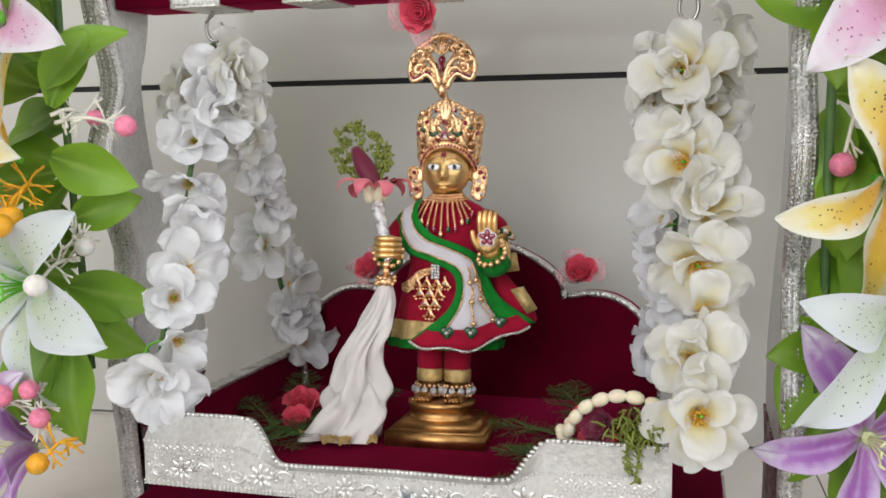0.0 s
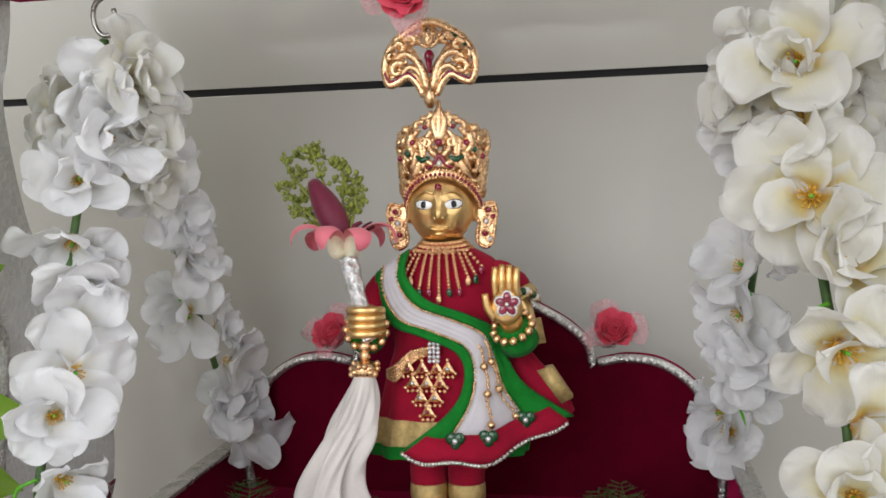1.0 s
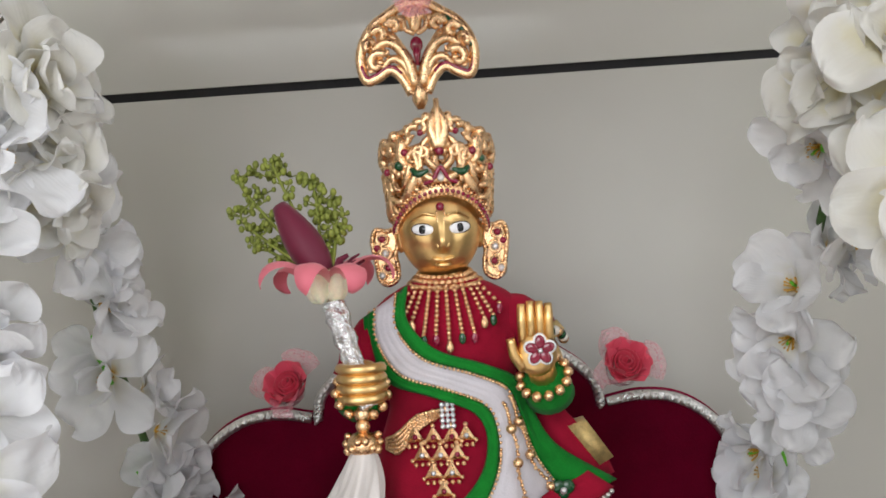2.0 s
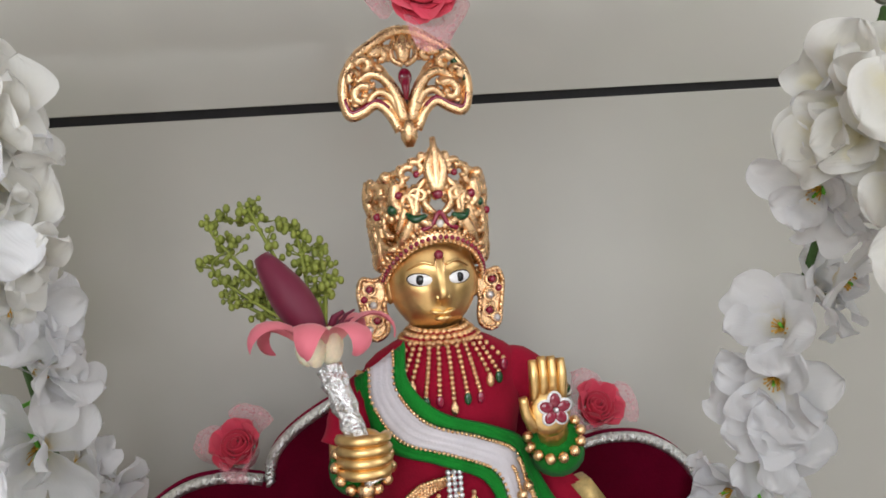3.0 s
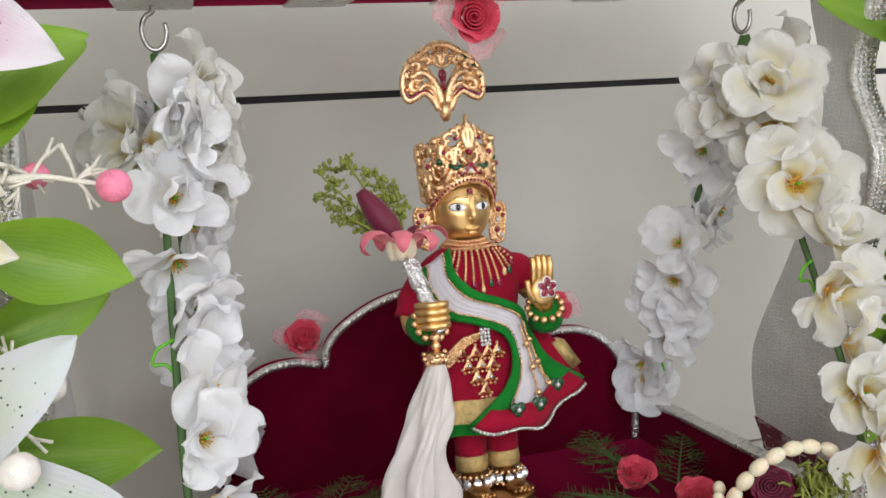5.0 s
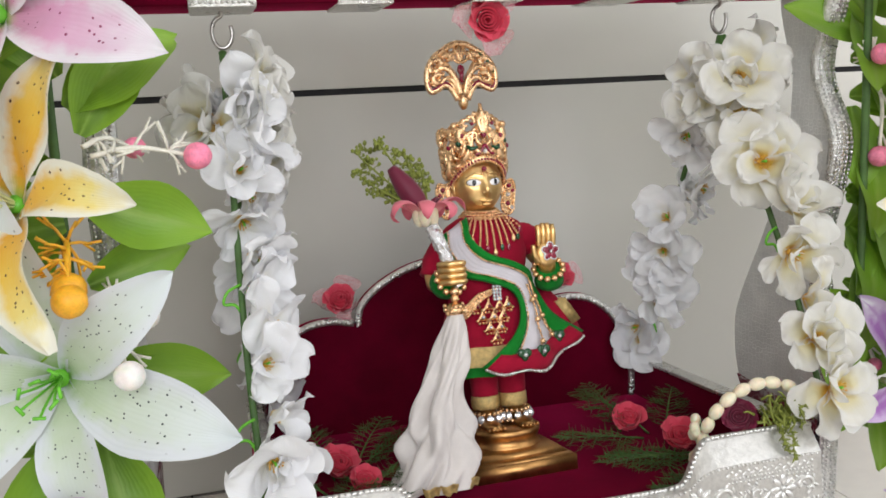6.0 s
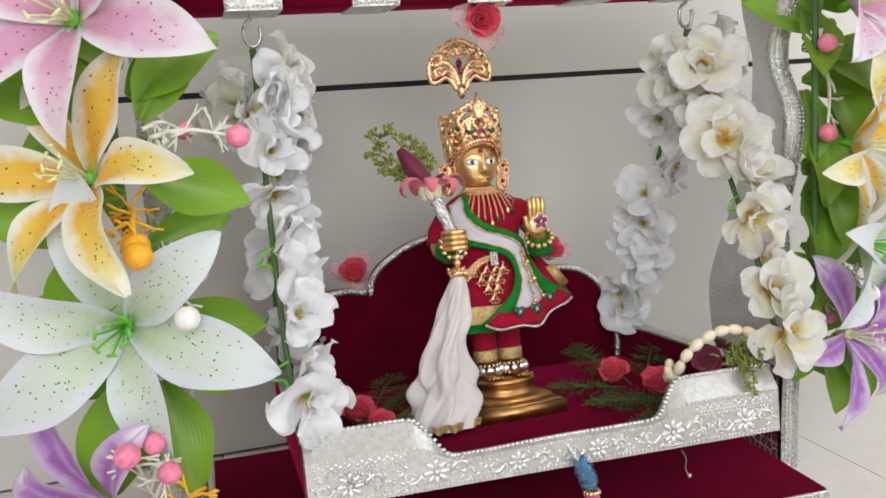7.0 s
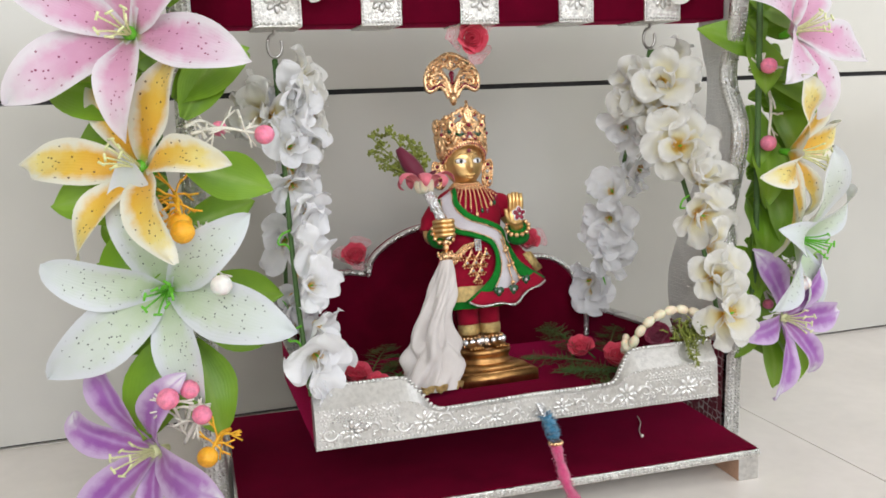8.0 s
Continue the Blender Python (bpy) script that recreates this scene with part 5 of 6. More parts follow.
bm = bmesh.new()
rings_skin(bm, [(CC.x, CC.y + (z - 0.336) * 0.1, z, r, r * 0.95) for z, r in ((0.346, 0.0224), (0.35, 0.0232), (0.354, 0.024), (0.355, 0.0236))], 40, cap=False)
part("lining", bm, "gold", CROWN, "inner gold wall")
# crested birds either side of the front, tall front leaf, enamel arch
for s in (-1, 1):
    bm = bmesh.new()
    frond([(s * 0.62, 0.52), (s * 0.74, 0.66), (s * 0.7, 0.84), (s * 0.82, 0.96)], 0.0036)
    frond([(s * 0.66, 0.6), (s * 0.86, 0.62), (s * 0.98, 0.76)], 0.0026)
    ball(bm, on_crown(s * 0.84, cz(0.84, 1.0), 0.0022), 0.0032, 10, 7)
    tube(bm, [on_crown(s * 0.9, cz(0.84, 1.0), 0.003), on_crown(s * 1.03, cz(0.84, 0.97), 0.003)], lambda u: 0.0014 * (1.1 - 0.8 * u), 6)
    part("gold_bird", bm, "gold", CROWN, "small crested gold bird")
bm = bmesh.new()
for s in (-1, 0, 1):
    tube(bm, spline([on_crown(0.02 * s, 0.368, 0.002), on_crown(0.11 * s, 0.377, 0.003), on_crown(0.09 * s, 0.3855 - abs(s) * 0.003, 0.003), on_crown(0.03 * s, 0.3925 - abs(s) * 0.005, 0.002)], 5), lambda u: 0.0031 * (1.05 - 0.6 * u), 8)
part("front_leaf", bm, "gold", CROWN, "pointed gold leaf")
bm = bmesh.new()
tube(bm, spline([on_crown(-0.3, 0.3505, 0.0022), on_crown(-0.13, 0.3525, 0.003), on_crown(0.0, 0.3582, 0.0034), on_crown(0.13, 0.3525, 0.003), on_crown(0.3, 0.3505, 0.0022)], 5), 0.0012, 6)
part("enamel_arch", bm, "ruby", CROWN, "pointed red enamel arch")
for s in (-1, 1):
    bm = bmesh.new()
    tube(bm, spline([on_crown(s * 0.2, 0.357, 0.0036), on_crown(s * 0.38, 0.3555, 0.0036), on_crown(s * 0.52, 0.3585, 0.003)], 5), lambda u: 0.0017 * (0.5 + 0.7 * math.sin(3.1 * u)), 7)
    part("enamel_leaf", bm, "enamel_green", CROWN, "green enamel leaf")
for a, z, m_, r in ((0.0, 0.3665, "ruby", 0.0026), (0.0, 0.353, "pearl", 0.0018), (0.84, 0.375, "ruby", 0.0018), (-0.84, 0.375, "ruby", 0.0018), (0.6, 0.366, "ruby", 0.0022), (-0.62, 0.367, "ruby", 0.002), (-0.75, 0.3605, "enamel_green", 0.0026), (0.8, 0.362, "enamel_green", 0.0022), (1.1, 0.358, "ruby", 0.002), (-1.1, 0.358, "ruby", 0.002), (0.0, 0.3735, "enamel_green", 0.0022), (0.3, 0.376, "ruby", 0.0017), (-0.3, 0.376, "ruby", 0.0017)):
    bm = bmesh.new()
    ball(bm, on_crown(a, z, 0.003), r, 8, 6)
    part("stone", bm, m_, CROWN)
# forehead jewel
bm = bmesh.new()
ball(bm, HC + TURN @ Vector((0, -0.0195, 0.0125)), 0.0023, 10, 7)
jew = part("brow_jewel", bm, "ruby", CROWN, "dark red brow stone")
bm = bmesh.new()
tube(bm, spline([HC + TURN @ Vector(v) for v in ((-0.002, -0.0193, 0.011), (-0.0017, -0.021, 0.005), (0, -0.0216, 0.0035), (0.0017, -0.021, 0.005), (0.002, -0.0193, 0.011))], 4), 0.0004, 5)
part("mark", bm, "gold", jew)

# fan plume above the crown
PC = Vector((-0.0005, FY + 0.009, 0.3985))
PLUME = thing("crown_plume", (PC.x, PC.y, 0.391), "gold openwork fan with red and green enamel above crown", "ornament", hung=True)


def fan(x, z, d=0.0):
    return PC + Matrix.Rotation(-0.07, 3, 'Z') @ Vector((x * 0.97, d, z * 1.02))


OUTL = [(0.004, 0.0), (0.009, 0.009), (0.015, 0.013), (0.022, 0.0095), (0.028, 0.0085), (0.0305, 0.018), (0.0285, 0.027), (0.0225, 0.0355), (0.014, 0.041), (0.007, 0.045), (0.0, 0.0465)]
half = curve2(OUTL, 6)
bm = bmesh.new()
for s in (-1, 1):
    tube(bm, [fan(s * x, z) for x, z in half], 0.0027, 7, flat=1.1)
    for (xa, za), (xb, zb) in zip(half[14:-1], half[15:]):
        for k in range(2):
            f = k / 2
            ball(bm, fan(s * (xa + (xb - xa) * f) * 1.03, (za + (zb - za) * f) + 0.0004, -0.0012), 0.0014, 6, 5)
part("beaded_rim", bm, "gold", PLUME, "beaded gold rim")
bm = bmesh.new()


def fscroll(x, z, size, start, turns, s, r=0.0026):
    pts = []
    for j in range(18):
        u = j / 17
        w = start + u * turns
        rr = size * (1 - 0.8 * u)
        pts.append(fan(s * (x + rr * math.cos(w)), z + rr * math.sin(w), -0.0008 - 0.001 * u))
    tube(bm, pts, lambda u: r * (1.2 - 0.45 * u), 7)


for s in (-1, 1):
    tube(bm, spline([fan(s * 0.002, 0.004), fan(s * 0.005, 0.016, -0.001), fan(s * 0.0105, 0.0245, -0.0015), fan(s * 0.018, 0.0265, -0.001), fan(s * 0.0255, 0.021, 0)], 5), lambda u: 0.0031 * (1.15 - 0.4 * u), 7)
    tube(bm, spline([fan(s * 0.003, 0.006), fan(s * 0.008, 0.016, -0.001), fan(s * 0.014, 0.018, -0.0015), fan(s * 0.019, 0.0135, -0.001)], 5), lambda u: 0.0024 * (1.15 - 0.4 * u), 7)
    tube(bm, spline([fan(s * 0.003, 0.005), fan(s * 0.009, 0.0125, -0.001), fan(s * 0.0135, 0.0145, 0)], 5), 0.0013, 7)
    fscroll(0.0215, 0.0165, 0.0058, 2.4, -5.0, s)
    fscroll(0.0195, 0.0305, 0.0042, 0.2, 5.0, s)
    fscroll(0.0115, 0.0345, 0.0042, 0.0, 5.2, s)
    fscroll(0.0245, 0.026, 0.0032, -1.0, 4.6, s)
    fscroll(0.0165, 0.0225, 0.003, 1.0, -4.6, s, 0.0011)
    fscroll(0.0255, 0.0135, 0.003, 1.0, 4.6, s, 0.0011)
    tube(bm, spline([fan(s * 0.0005, 0.03, -0.002), fan(s * 0.005, 0.0325, -0.002), fan(s * 0.006, 0.0375, -0.0015), fan(s * 0.0035, 0.043, 0)], 4), 0.0015, 7)
for s in (-1, 1):
    for r_, a0, ln_ in ((0.019, 0.95, 0.011), (0.0235, 0.5, 0.012), (0.024, 0.12, 0.01), (0.026, 1.22, 0.009)):
        # lobed leaves that fill the openwork
        ctr = fan(s * r_ * math.cos(a0), 0.012 + r_ * math.sin(a0), -0.0006)
        ball(bm, ctr, ln_ * 0.42, 10, 7, scale=(1.35, 0.4, 0.5), rot=Matrix.Rotation(-a0 if s > 0 else a0, 4, 'Y'))
for k in range(16):
    a = -0.35 + 3.84 * k / 15
    ball(bm, fan(0.0185 * math.cos(a) * 1.15, 0.0225 + 0.0165 * math.sin(a), -0.0008), 0.0024, 7, 6)
ball(bm, fan(0, 0.0375, -0.001), 0.0042, 12, 9, scale=(0.9, 0.55, 1.8))
tube(bm, [fan(0, -0.008), fan(0, -0.004), fan(0, 0.0, -0.0005), fan(0, 0.008, -0.001)], lambda u: 0.0018 + 0.0028 * max(0, math.sin(3.1 * u)), 10)
for k in range(7):
    ball(bm, fan(-0.0045 + k * 0.0015, -0.0012 + 0.0006 * abs(k - 3), -0.0025), 0.0013, 6, 5)
part("filigree", bm, "gold", PLUME, "gold scroll openwork")
bm = bmesh.new()
ball(bm, fan(0, 0.0245, -0.001), 0.0034, 12, 9, scale=(1, 0.5, 1.3))
tube(bm, [fan(0, 0.024, -0.0015), fan(0, 0.014, -0.0012)], lambda u: 0.0026 * (1.1 - 0.7 * u), 8)
part("centre_enamel", bm, "ruby", PLUME, "dark red enamel")
for s in (-1, 1):
    bm = bmesh.new()
    pts = [(x, z) for x, z in half if z < 0.0145]
    tube(bm, [fan(s * x, z + 0.0012, -0.0016) for x, z in pts[6:]], 0.0013, 6)
    part("red_rim", bm, "ruby", PLUME, "red enamel rim")
bm = bmesh.new()
tube(bm, [fan(x, z - 0.0025, -0.0014) for x, z in half[34:48]], 0.0016, 6)
part("green_leaf", bm, "enamel_green", PLUME, "green enamel")

# ============ flower staff and scarf ============
STAFF = thing("flower_staff", (-0.038, -0.01, 0.245), "staff wrapped in crumpled silver foil with pink flower head", "staff", hung=True)
S0, S1 = Vector((-0.0335, -0.018, 0.247)), Vector((-0.0485, -0.004, 0.295))
bm = bmesh.new()
line = [S0.lerp(S1, k / 14) for k in range(15)]
tube(bm, line, lambda u: 0.0042 + 0.0018 * u + 0.0005 * math.sin(31 * u), 9)
rs = random.Random(2)
for v in bm.verts:
    v.co += Vector((rs.uniform(-1, 1), rs.uniform(-1, 1), rs.uniform(-1, 1))) * 0.0005
part("foil_stick", bm, "foil_crumpled", STAFF, "crumpled silver foil wrap", smooth=False)
bm = bmesh.new()
ball(bm, (-0.0375, -0.014, 0.243), 0.0042, 8, 6)
ball(bm, (-0.0375, -0.014, 0.2375), 0.0035, 8, 6)
ball(bm, (-0.038, -0.014, 0.229), 0.0082, 14, 10, scale=(1, 1, 0.72))
for k in range(14):
    a = k * math.pi / 7
    ball(bm, (-0.038 + 0.0078 * math.cos(a), -0.014 + 0.0078 * math.sin(a), 0.2295 + 0.0028 * math.sin(3 * a)), 0.0021, 6, 5)
part("gold_knob", bm, "gold", STAFF, "beaded gold knob")
FC = S1 + Vector((-0.003, 0.003, 0.006))
LOT = [petal_mesh("petal", "lotus_pink", 0.046, 0.0145, 80 + i, widest=0.5, tip=0.8, lift=1.25, cup=-0.3, curl=c + 0.7, ruffle=0.03, nu=5, nv=12) for i, c in enumerate((3.4, 4.2, 2.8))]
for k in range(7):
    p = new("petal", LOT[k % 3])
    p.parent = STAFF
    p.matrix_basis = Matrix.Translation(FC - ORG[STAFF.name]) @ pose(0, 0, 0, -6, -6, k * 51 + 12) @ Matrix.Translation((0, 0.004, 0))
for k in range(5):
    a = k * 1.257 + 0.5
    bm = bmesh.new()
    ball(bm, FC + Vector((0.0058 * math.cos(a), 0.0058 * math.sin(a), 0.003)), 0.0058, 10, 8, scale=(0.9, 0.9, 1.5))
    part("bud", bm, "bud_ivory", STAFF, "pale cream bud")
# maroon bud with green sprig
BD = Vector((-0.5, 0.2, 0.84)).normalized()
B0 = FC + Vector((-0.001, 0.003, 0.008))
bm = bmesh.new()
tube(bm, [B0 + BD * (0.042 * k / 10) for k in range(11)], lambda u: 0.0014 + 0.0092 * math.sin(math.pi * min(1, 0.12 + 0.78 * u)) ** 0.8 * (1 - 0.35 * u), 12)
bm.loops.layers.uv.new("UVMap")
part("maroon_bud", bm, "rose_dark", STAFF, "closed maroon rose bud")
bm = bmesh.new()
for k in range(5):
    a = k * 1.2
    e = FC + Vector((0.011 + 0.004 * math.cos(a), 0.002 + 0.004 * math.sin(a), 0.012 + 0.003 * (k % 2)))
    tube(bm, [FC + Vector((0.004, 0.002, 0.006)), e, e + Vector((0.004, 0, 0.002))], lambda u: 0.003 * (1 - 0.6 * u), 5, flat=0.4)
bm.loops.layers.uv.new("UVMap")
part("maroon_petals", bm, "rose_dark", STAFF, "torn maroon petals")
SPRIG = thing("green_sprig", (FC.x, FC.y, FC.z + 0.006), "green sprig with tiny buds rising from the staff", "sprig", hung=True)
rs = random.Random(9)
bm = bmesh.new()
bm2 = bmesh.new()
ARMS = [((-0.034, 0.046, 0.068), (-0.024, 0.0, 0.012), 1.0), ((-0.04, 0.038, 0.056), (-0.02, 0.002, 0.0), 0.9), ((-0.026, 0.04, 0.066), (-0.012, 0.0, 0.02), 0.9), ((-0.014, 0.036, 0.06), (0.004, 0.0, 0.01), 1.0),
        ((-0.006, 0.03, 0.052), (0.006, 0.002, 0.002), 1.0), ((-0.002, 0.026, 0.04), (0.006, 0.0, 0.0), 0.8), ((-0.038, 0.028, 0.04), (-0.012, 0.0, -0.004), 0.8), ((-0.03, 0.026, 0.026), (-0.006, 0.0, 0.0), 0.7)]
for reach, bow, full in ARMS:
    p0 = FC + Vector((rs.uniform(-0.003, 0.003), rs.uniform(0, 0.004), 0.006))
    tip_ = p0 + Vector(reach) * 0.8
    line = spline([p0, p0.lerp(tip_, 0.4) + Vector(bow) * 0.7, p0.lerp(tip_, 0.75) + Vector(bow), tip_], 7)
    tube(bm, line, lambda u: 0.0009 * (1.2 - 0.6 * u), 5)
    for j in range(6, len(line)):
        for _ in range(2 if rs.random() < full else 1):
            d = Vector((rs.gauss(0, 1), rs.gauss(0, 0.8), rs.uniform(-0.4, 1))).normalized() * rs.uniform(0.003, 0.0072)
            tube(bm, [line[j], line[j] + d], 0.0004, 4)
            ball(bm2, line[j] + d, rs.uniform(0.0011, 0.0018), 6, 5, scale=(1, 1, 1.25))
            if rs.random() < 0.5:
                ball(bm2, line[j] + d * 0.65 + Vector((rs.uniform(-1, 1), rs.uniform(-1, 1), rs.uniform(-1, 1))) * 0.0016, rs.uniform(0.0009, 0.0015), 6, 5)
part("stalk", bm, "moss_green", SPRIG)
tagged(part("bud_cluster", bm2, "moss_green", SPRIG, "tiny round green buds"), kind="stuff")

# draped scarf below the knob
bm = bmesh.new()
LV = [(0.2275, -0.038, 0.006, 0.006), (0.221, -0.039, 0.0085, 0.0075), (0.21, -0.042, 0.0115, 0.0095), (0.195, -0.0465, 0.0145, 0.011), (0.178, -0.051, 0.017, 0.012), (0.16, -0.0555, 0.0195, 0.0125), (0.14, -0.061, 0.0235, 0.014), (0.122, -0.067, 0.028, 0.0165), (0.108, -0.072, 0.0325, 0.0195), (0.0985, -0.0755, 0.0355, 0.022), (0.095, -0.077, 0.037, 0.0235)]
zz = [(p.x, p.y, p.z) for p in spline([(a, c, d) for a, c, d, _ in LV], 4)]
ry = [p.x for p in spline([(d, 0, 0) for *_, d in LV], 4)]
rows = []
for (z, cx, rx), r2 in zip(zz, ry):
    u = (0.2275 - z) / 0.1325

    def fold(a, u=u):
        return 1 + 0.27 * min(1, 3 * u) * math.sin(4 * a + 3.4 * u + 0.6 + 1.1 * math.sin(8 * u)) + 0.17 * min(1, 2 * u) * math.sin(7 * a - 7.5 * u + 0.9 * math.sin(13 * u)) + 0.09 * math.sin(12 * a + 15 * u) * min(1, 3 * u)
    rows.append((cx + 0.0045 * math.sin(9 * u + 0.5) * min(1, 2 * u), -0.014 - 0.006 * u + 0.002 * math.sin(12 * u), z, rx * (0.84 + 0.08 * math.sin(11 * u)), r2 * 1.0, fold))
rings_skin(bm, rows, 96, cap=False)
scarf = thing("silk_scarf", (-0.07, -0.018, 0.095), "off-white silk scarf hanging in folds from the staff", "scarf", hung=True)
part("cloth", bm, "silk_scarf", scarf, "draped off-white silk")
for cx, cy in ((-0.101, -0.032), (-0.078, -0.045), (-0.064, -0.045), (-0.044, -0.036)):
    bm = bmesh.new()
    prev = None
    for k in range(9):
        w = -1.0 + k / 4
        row = [bm.verts.new((cx + w * (0.0055 + 0.001 * j), cy - 0.0035 + 0.004 * w * w + 0.0012 * math.sin(3 * w + j), 0.0955 + 0.0035 * j + 0.001 * math.sin(4 * w))) for j in (2, 1, 0)]
        if prev:
            for j in range(2):
                bm.faces.new((prev[j], row[j], row[j + 1], prev[j + 1]))
        prev = row
    bmesh.ops.solidify(bm, geom=bm.faces[:], thickness=0.0008)
    part("gold_tip", bm, "brocade", scarf, "gold brocade corner")

# ============ blossom garlands that carry the seat ============
SWING = SEAT_SWING
BL = {}
for kind_, material in (("w", "blossom_white"), ("c", "blossom_cream")):
    BL[kind_] = ([petal_mesh("petal", material, ln_, wd_, 100 + i, widest=wi_, tip=0.42, lift=l_, cup=cu_, curl=c_, ruffle=0.11, nu=16, nv=16, crimp=0.022) for i, (ln_, wd_, wi_, l_, cu_, c_) in enumerate(((0.042, 0.034, 0.62, 0.5, 0.22, 0.7), (0.044, 0.038, 0.66, 0.75, 0.34, 0.95), (0.04, 0.033, 0.58, 0.35, 0.18, 0.5), (0.043, 0.03, 0.6, 0.65, 0.45, 0.25), (0.038, 0.036, 0.68, 0.9, 0.3, 1.7)))],
                 [petal_mesh("petal", material, 0.032, 0.027, 120 + i, widest=0.6, tip=0.42, lift=l_, cup=0.45, curl=c_, ruffle=0.13, nu=12, nv=12, crimp=0.025) for i, (l_, c_) in enumerate(((1.05, 0.6), (1.2, 0.3), (0.9, 0.9)))])


def heart_of_blossom(name):
    rnd = random.Random(6)
    bm = bmesh.new()
    ball(bm, (0, 0, 0.0015), 0.004, 8, 6, scale=(1, 1, 0.6))
    for k in range(12):
        a = k * 0.5236
        r = rnd.uniform(0.003, 0.0065)
        tip_ = Vector((r * math.cos(a), r * math.sin(a), rnd.uniform(0.008, 0.0115)))
        tube(bm, [(0.001 * math.cos(a), 0.001 * math.sin(a), 0.001), tip_ * 0.6, tip_], 0.0004, 4)
        ball(bm, tip_, 0.0008, 5, 4)
    for f in bm.faces:
        f.material_index = 0
    tube(bm, [(0, 0, 0), (0.0006, 0, 0.008), (0.0012, 0.0004, 0.0115)], 0.0011, 5, slot=1)
    return finish(bm, name, ["stamen_gold", "bright_green"])


HEART = heart_of_blossom("blossom_heart")


def blossom(parent, at, normal, kind_, size, rnd, shut=0.0):
    c = new("blossom", HEART)
    c.parent = parent
    c.matrix_basis = facing(at, normal, rnd.uniform(0, 360)) @ Matrix.Scale(size, 4)
    outer, inner = BL[kind_]
    n = rnd.choice((5, 5, 6))
    for k in range(n):
        piece("petal", rnd.choice(outer), c, pose(0, 0, 0, 0, 0, k * 360 / n + rnd.uniform(-12, 12)) @ Matrix.Translation((0, 0.0015, 0)) @ pose(0, 0, 0, rnd.uniform(-22, 14) + shut, rnd.uniform(-12, 12), 0) @ Matrix.Scale(rnd.uniform(0.86, 1.12), 4))
    m_ = rnd.choice((0, 1, 2, 3))
    for k in range(m_):
        piece("petal", rnd.choice(inner), c, pose(0, 0, 0.0008, 0, 0, k * 360 / m_ + 30 + rnd.uniform(-16, 16)) @ Matrix.Translation((0, 0.002, 0)) @ pose(0, 0, 0, rnd.uniform(-14, 10), rnd.uniform(-10, 10), 0) @ Matrix.Scale(rnd.uniform(0.85, 1.1), 4))


def garland(x_top, foot, kind_, seed, n, size, lean, label, shut):
    """A strand from the hook down to a corner of the seat. lean: where its blossoms mostly look."""
    rnd = random.Random(seed)
    top, foot = Vector((x_top, 0.0, 0.436)), Vector(foot)
    t = thing("flower_garland", top, label, "flower garland", "garlands of the swing", hung=True)
    line = spline([top, top.lerp(foot, 0.35) + Vector((rnd.uniform(-0.004, 0.004), 0, 0)), top.lerp(foot, 0.7) + Vector((rnd.uniform(-0.004, 0.004), 0, 0)), foot], 6)
    bm = bmesh.new()
    tube(bm, line, 0.0024, 8)
    part("stem", bm, "stem_green", t, "dark green wrapped stem")
    for k in range(3):
        p = line[4 + 5 * k] + Vector((0, -0.003, 0))
        bm = bmesh.new()
        tube(bm, spline([p, p + Vector((-0.009, -0.003, -0.004)), p + Vector((-0.012, -0.003, -0.012)), p + Vector((-0.004, -0.003, -0.014)), p + Vector((0.003, -0.002, -0.03))], 5), 0.0011, 6)
        part("green_tie", bm, "bright_green", t, "bright green plastic tie")
    for k in range(n):
        u = 0.09 + 0.91 * (k + 0.35) / n
        p = line[0].lerp(line[-1], u)
        d = Vector(lean) + Vector((rnd.gauss(0, 0.55), rnd.gauss(0, 0.3), rnd.gauss(0, 0.32)))
        if d.length < 0.3:
            d = Vector(lean)
        d.normalize()
        off = d * rnd.uniform(0.006, 0.014)
        blossom(t, p + off - top, d, kind_, size * rnd.uniform(0.85, 1.1), rnd, shut + rnd.uniform(-8, 16))
    return t


garland(-0.2, (-0.2, YF + 0.012, 0.128), "w", 221, 11, 0.84, (0.45, -0.6, -0.05), "white cloth blossoms strung from hook to seat front corner", 6.0)
garland(-0.2, (-0.194, YB - 0.012, 0.136), "w", 202, 13, 0.8, (0.6, -0.3, -0.1), "white cloth blossoms strung from hook to seat rear corner", 6.0)
garland(0.208, (0.214, YF + 0.012, 0.138), "c", 203, 8, 0.95, (-0.15, -0.95, 0.0), "cream cloth blossoms with yellow hearts strung from the hook", -2.0)
garland(0.205, (0.196, YB - 0.012, 0.136), "w", 204, 13, 0.82, (-0.5, -0.7, 0.0), "white cloth blossoms strung from hook to seat rear corner", 2.0)
# fuller tufts of blossoms under the hooks
for x, kind_, seed in ((-0.2, "c", 211), (0.205, "c", 212)):
    rnd = random.Random(seed)
    t = thing("blossom_tuft", (x, 0, 0.43), "tuft of cream cloth blossoms tied below the hook", "flower tuft", "tufts below the hooks", hung=True)
    bm = bmesh.new()
    tube(bm, [(x, 0, 0.436), (x + 0.002, -0.002, 0.41), (x, 0, 0.385)], 0.003, 7)
    part("stem", bm, "stem_green", t)
    for k in range(8):
        a = k * 1.05 + rnd.uniform(-0.3, 0.3)
        d = Vector((1.0 * math.cos(a), -0.55 + 0.6 * math.sin(a), 0.15 - 0.05 * k)).normalized()
        blossom(t, Vector((0, 0, -0.026 - 0.006 * k)) + d * 0.018, d, kind_, 0.88 * rnd.uniform(0.85, 1.05), rnd, rnd.uniform(0, 22))

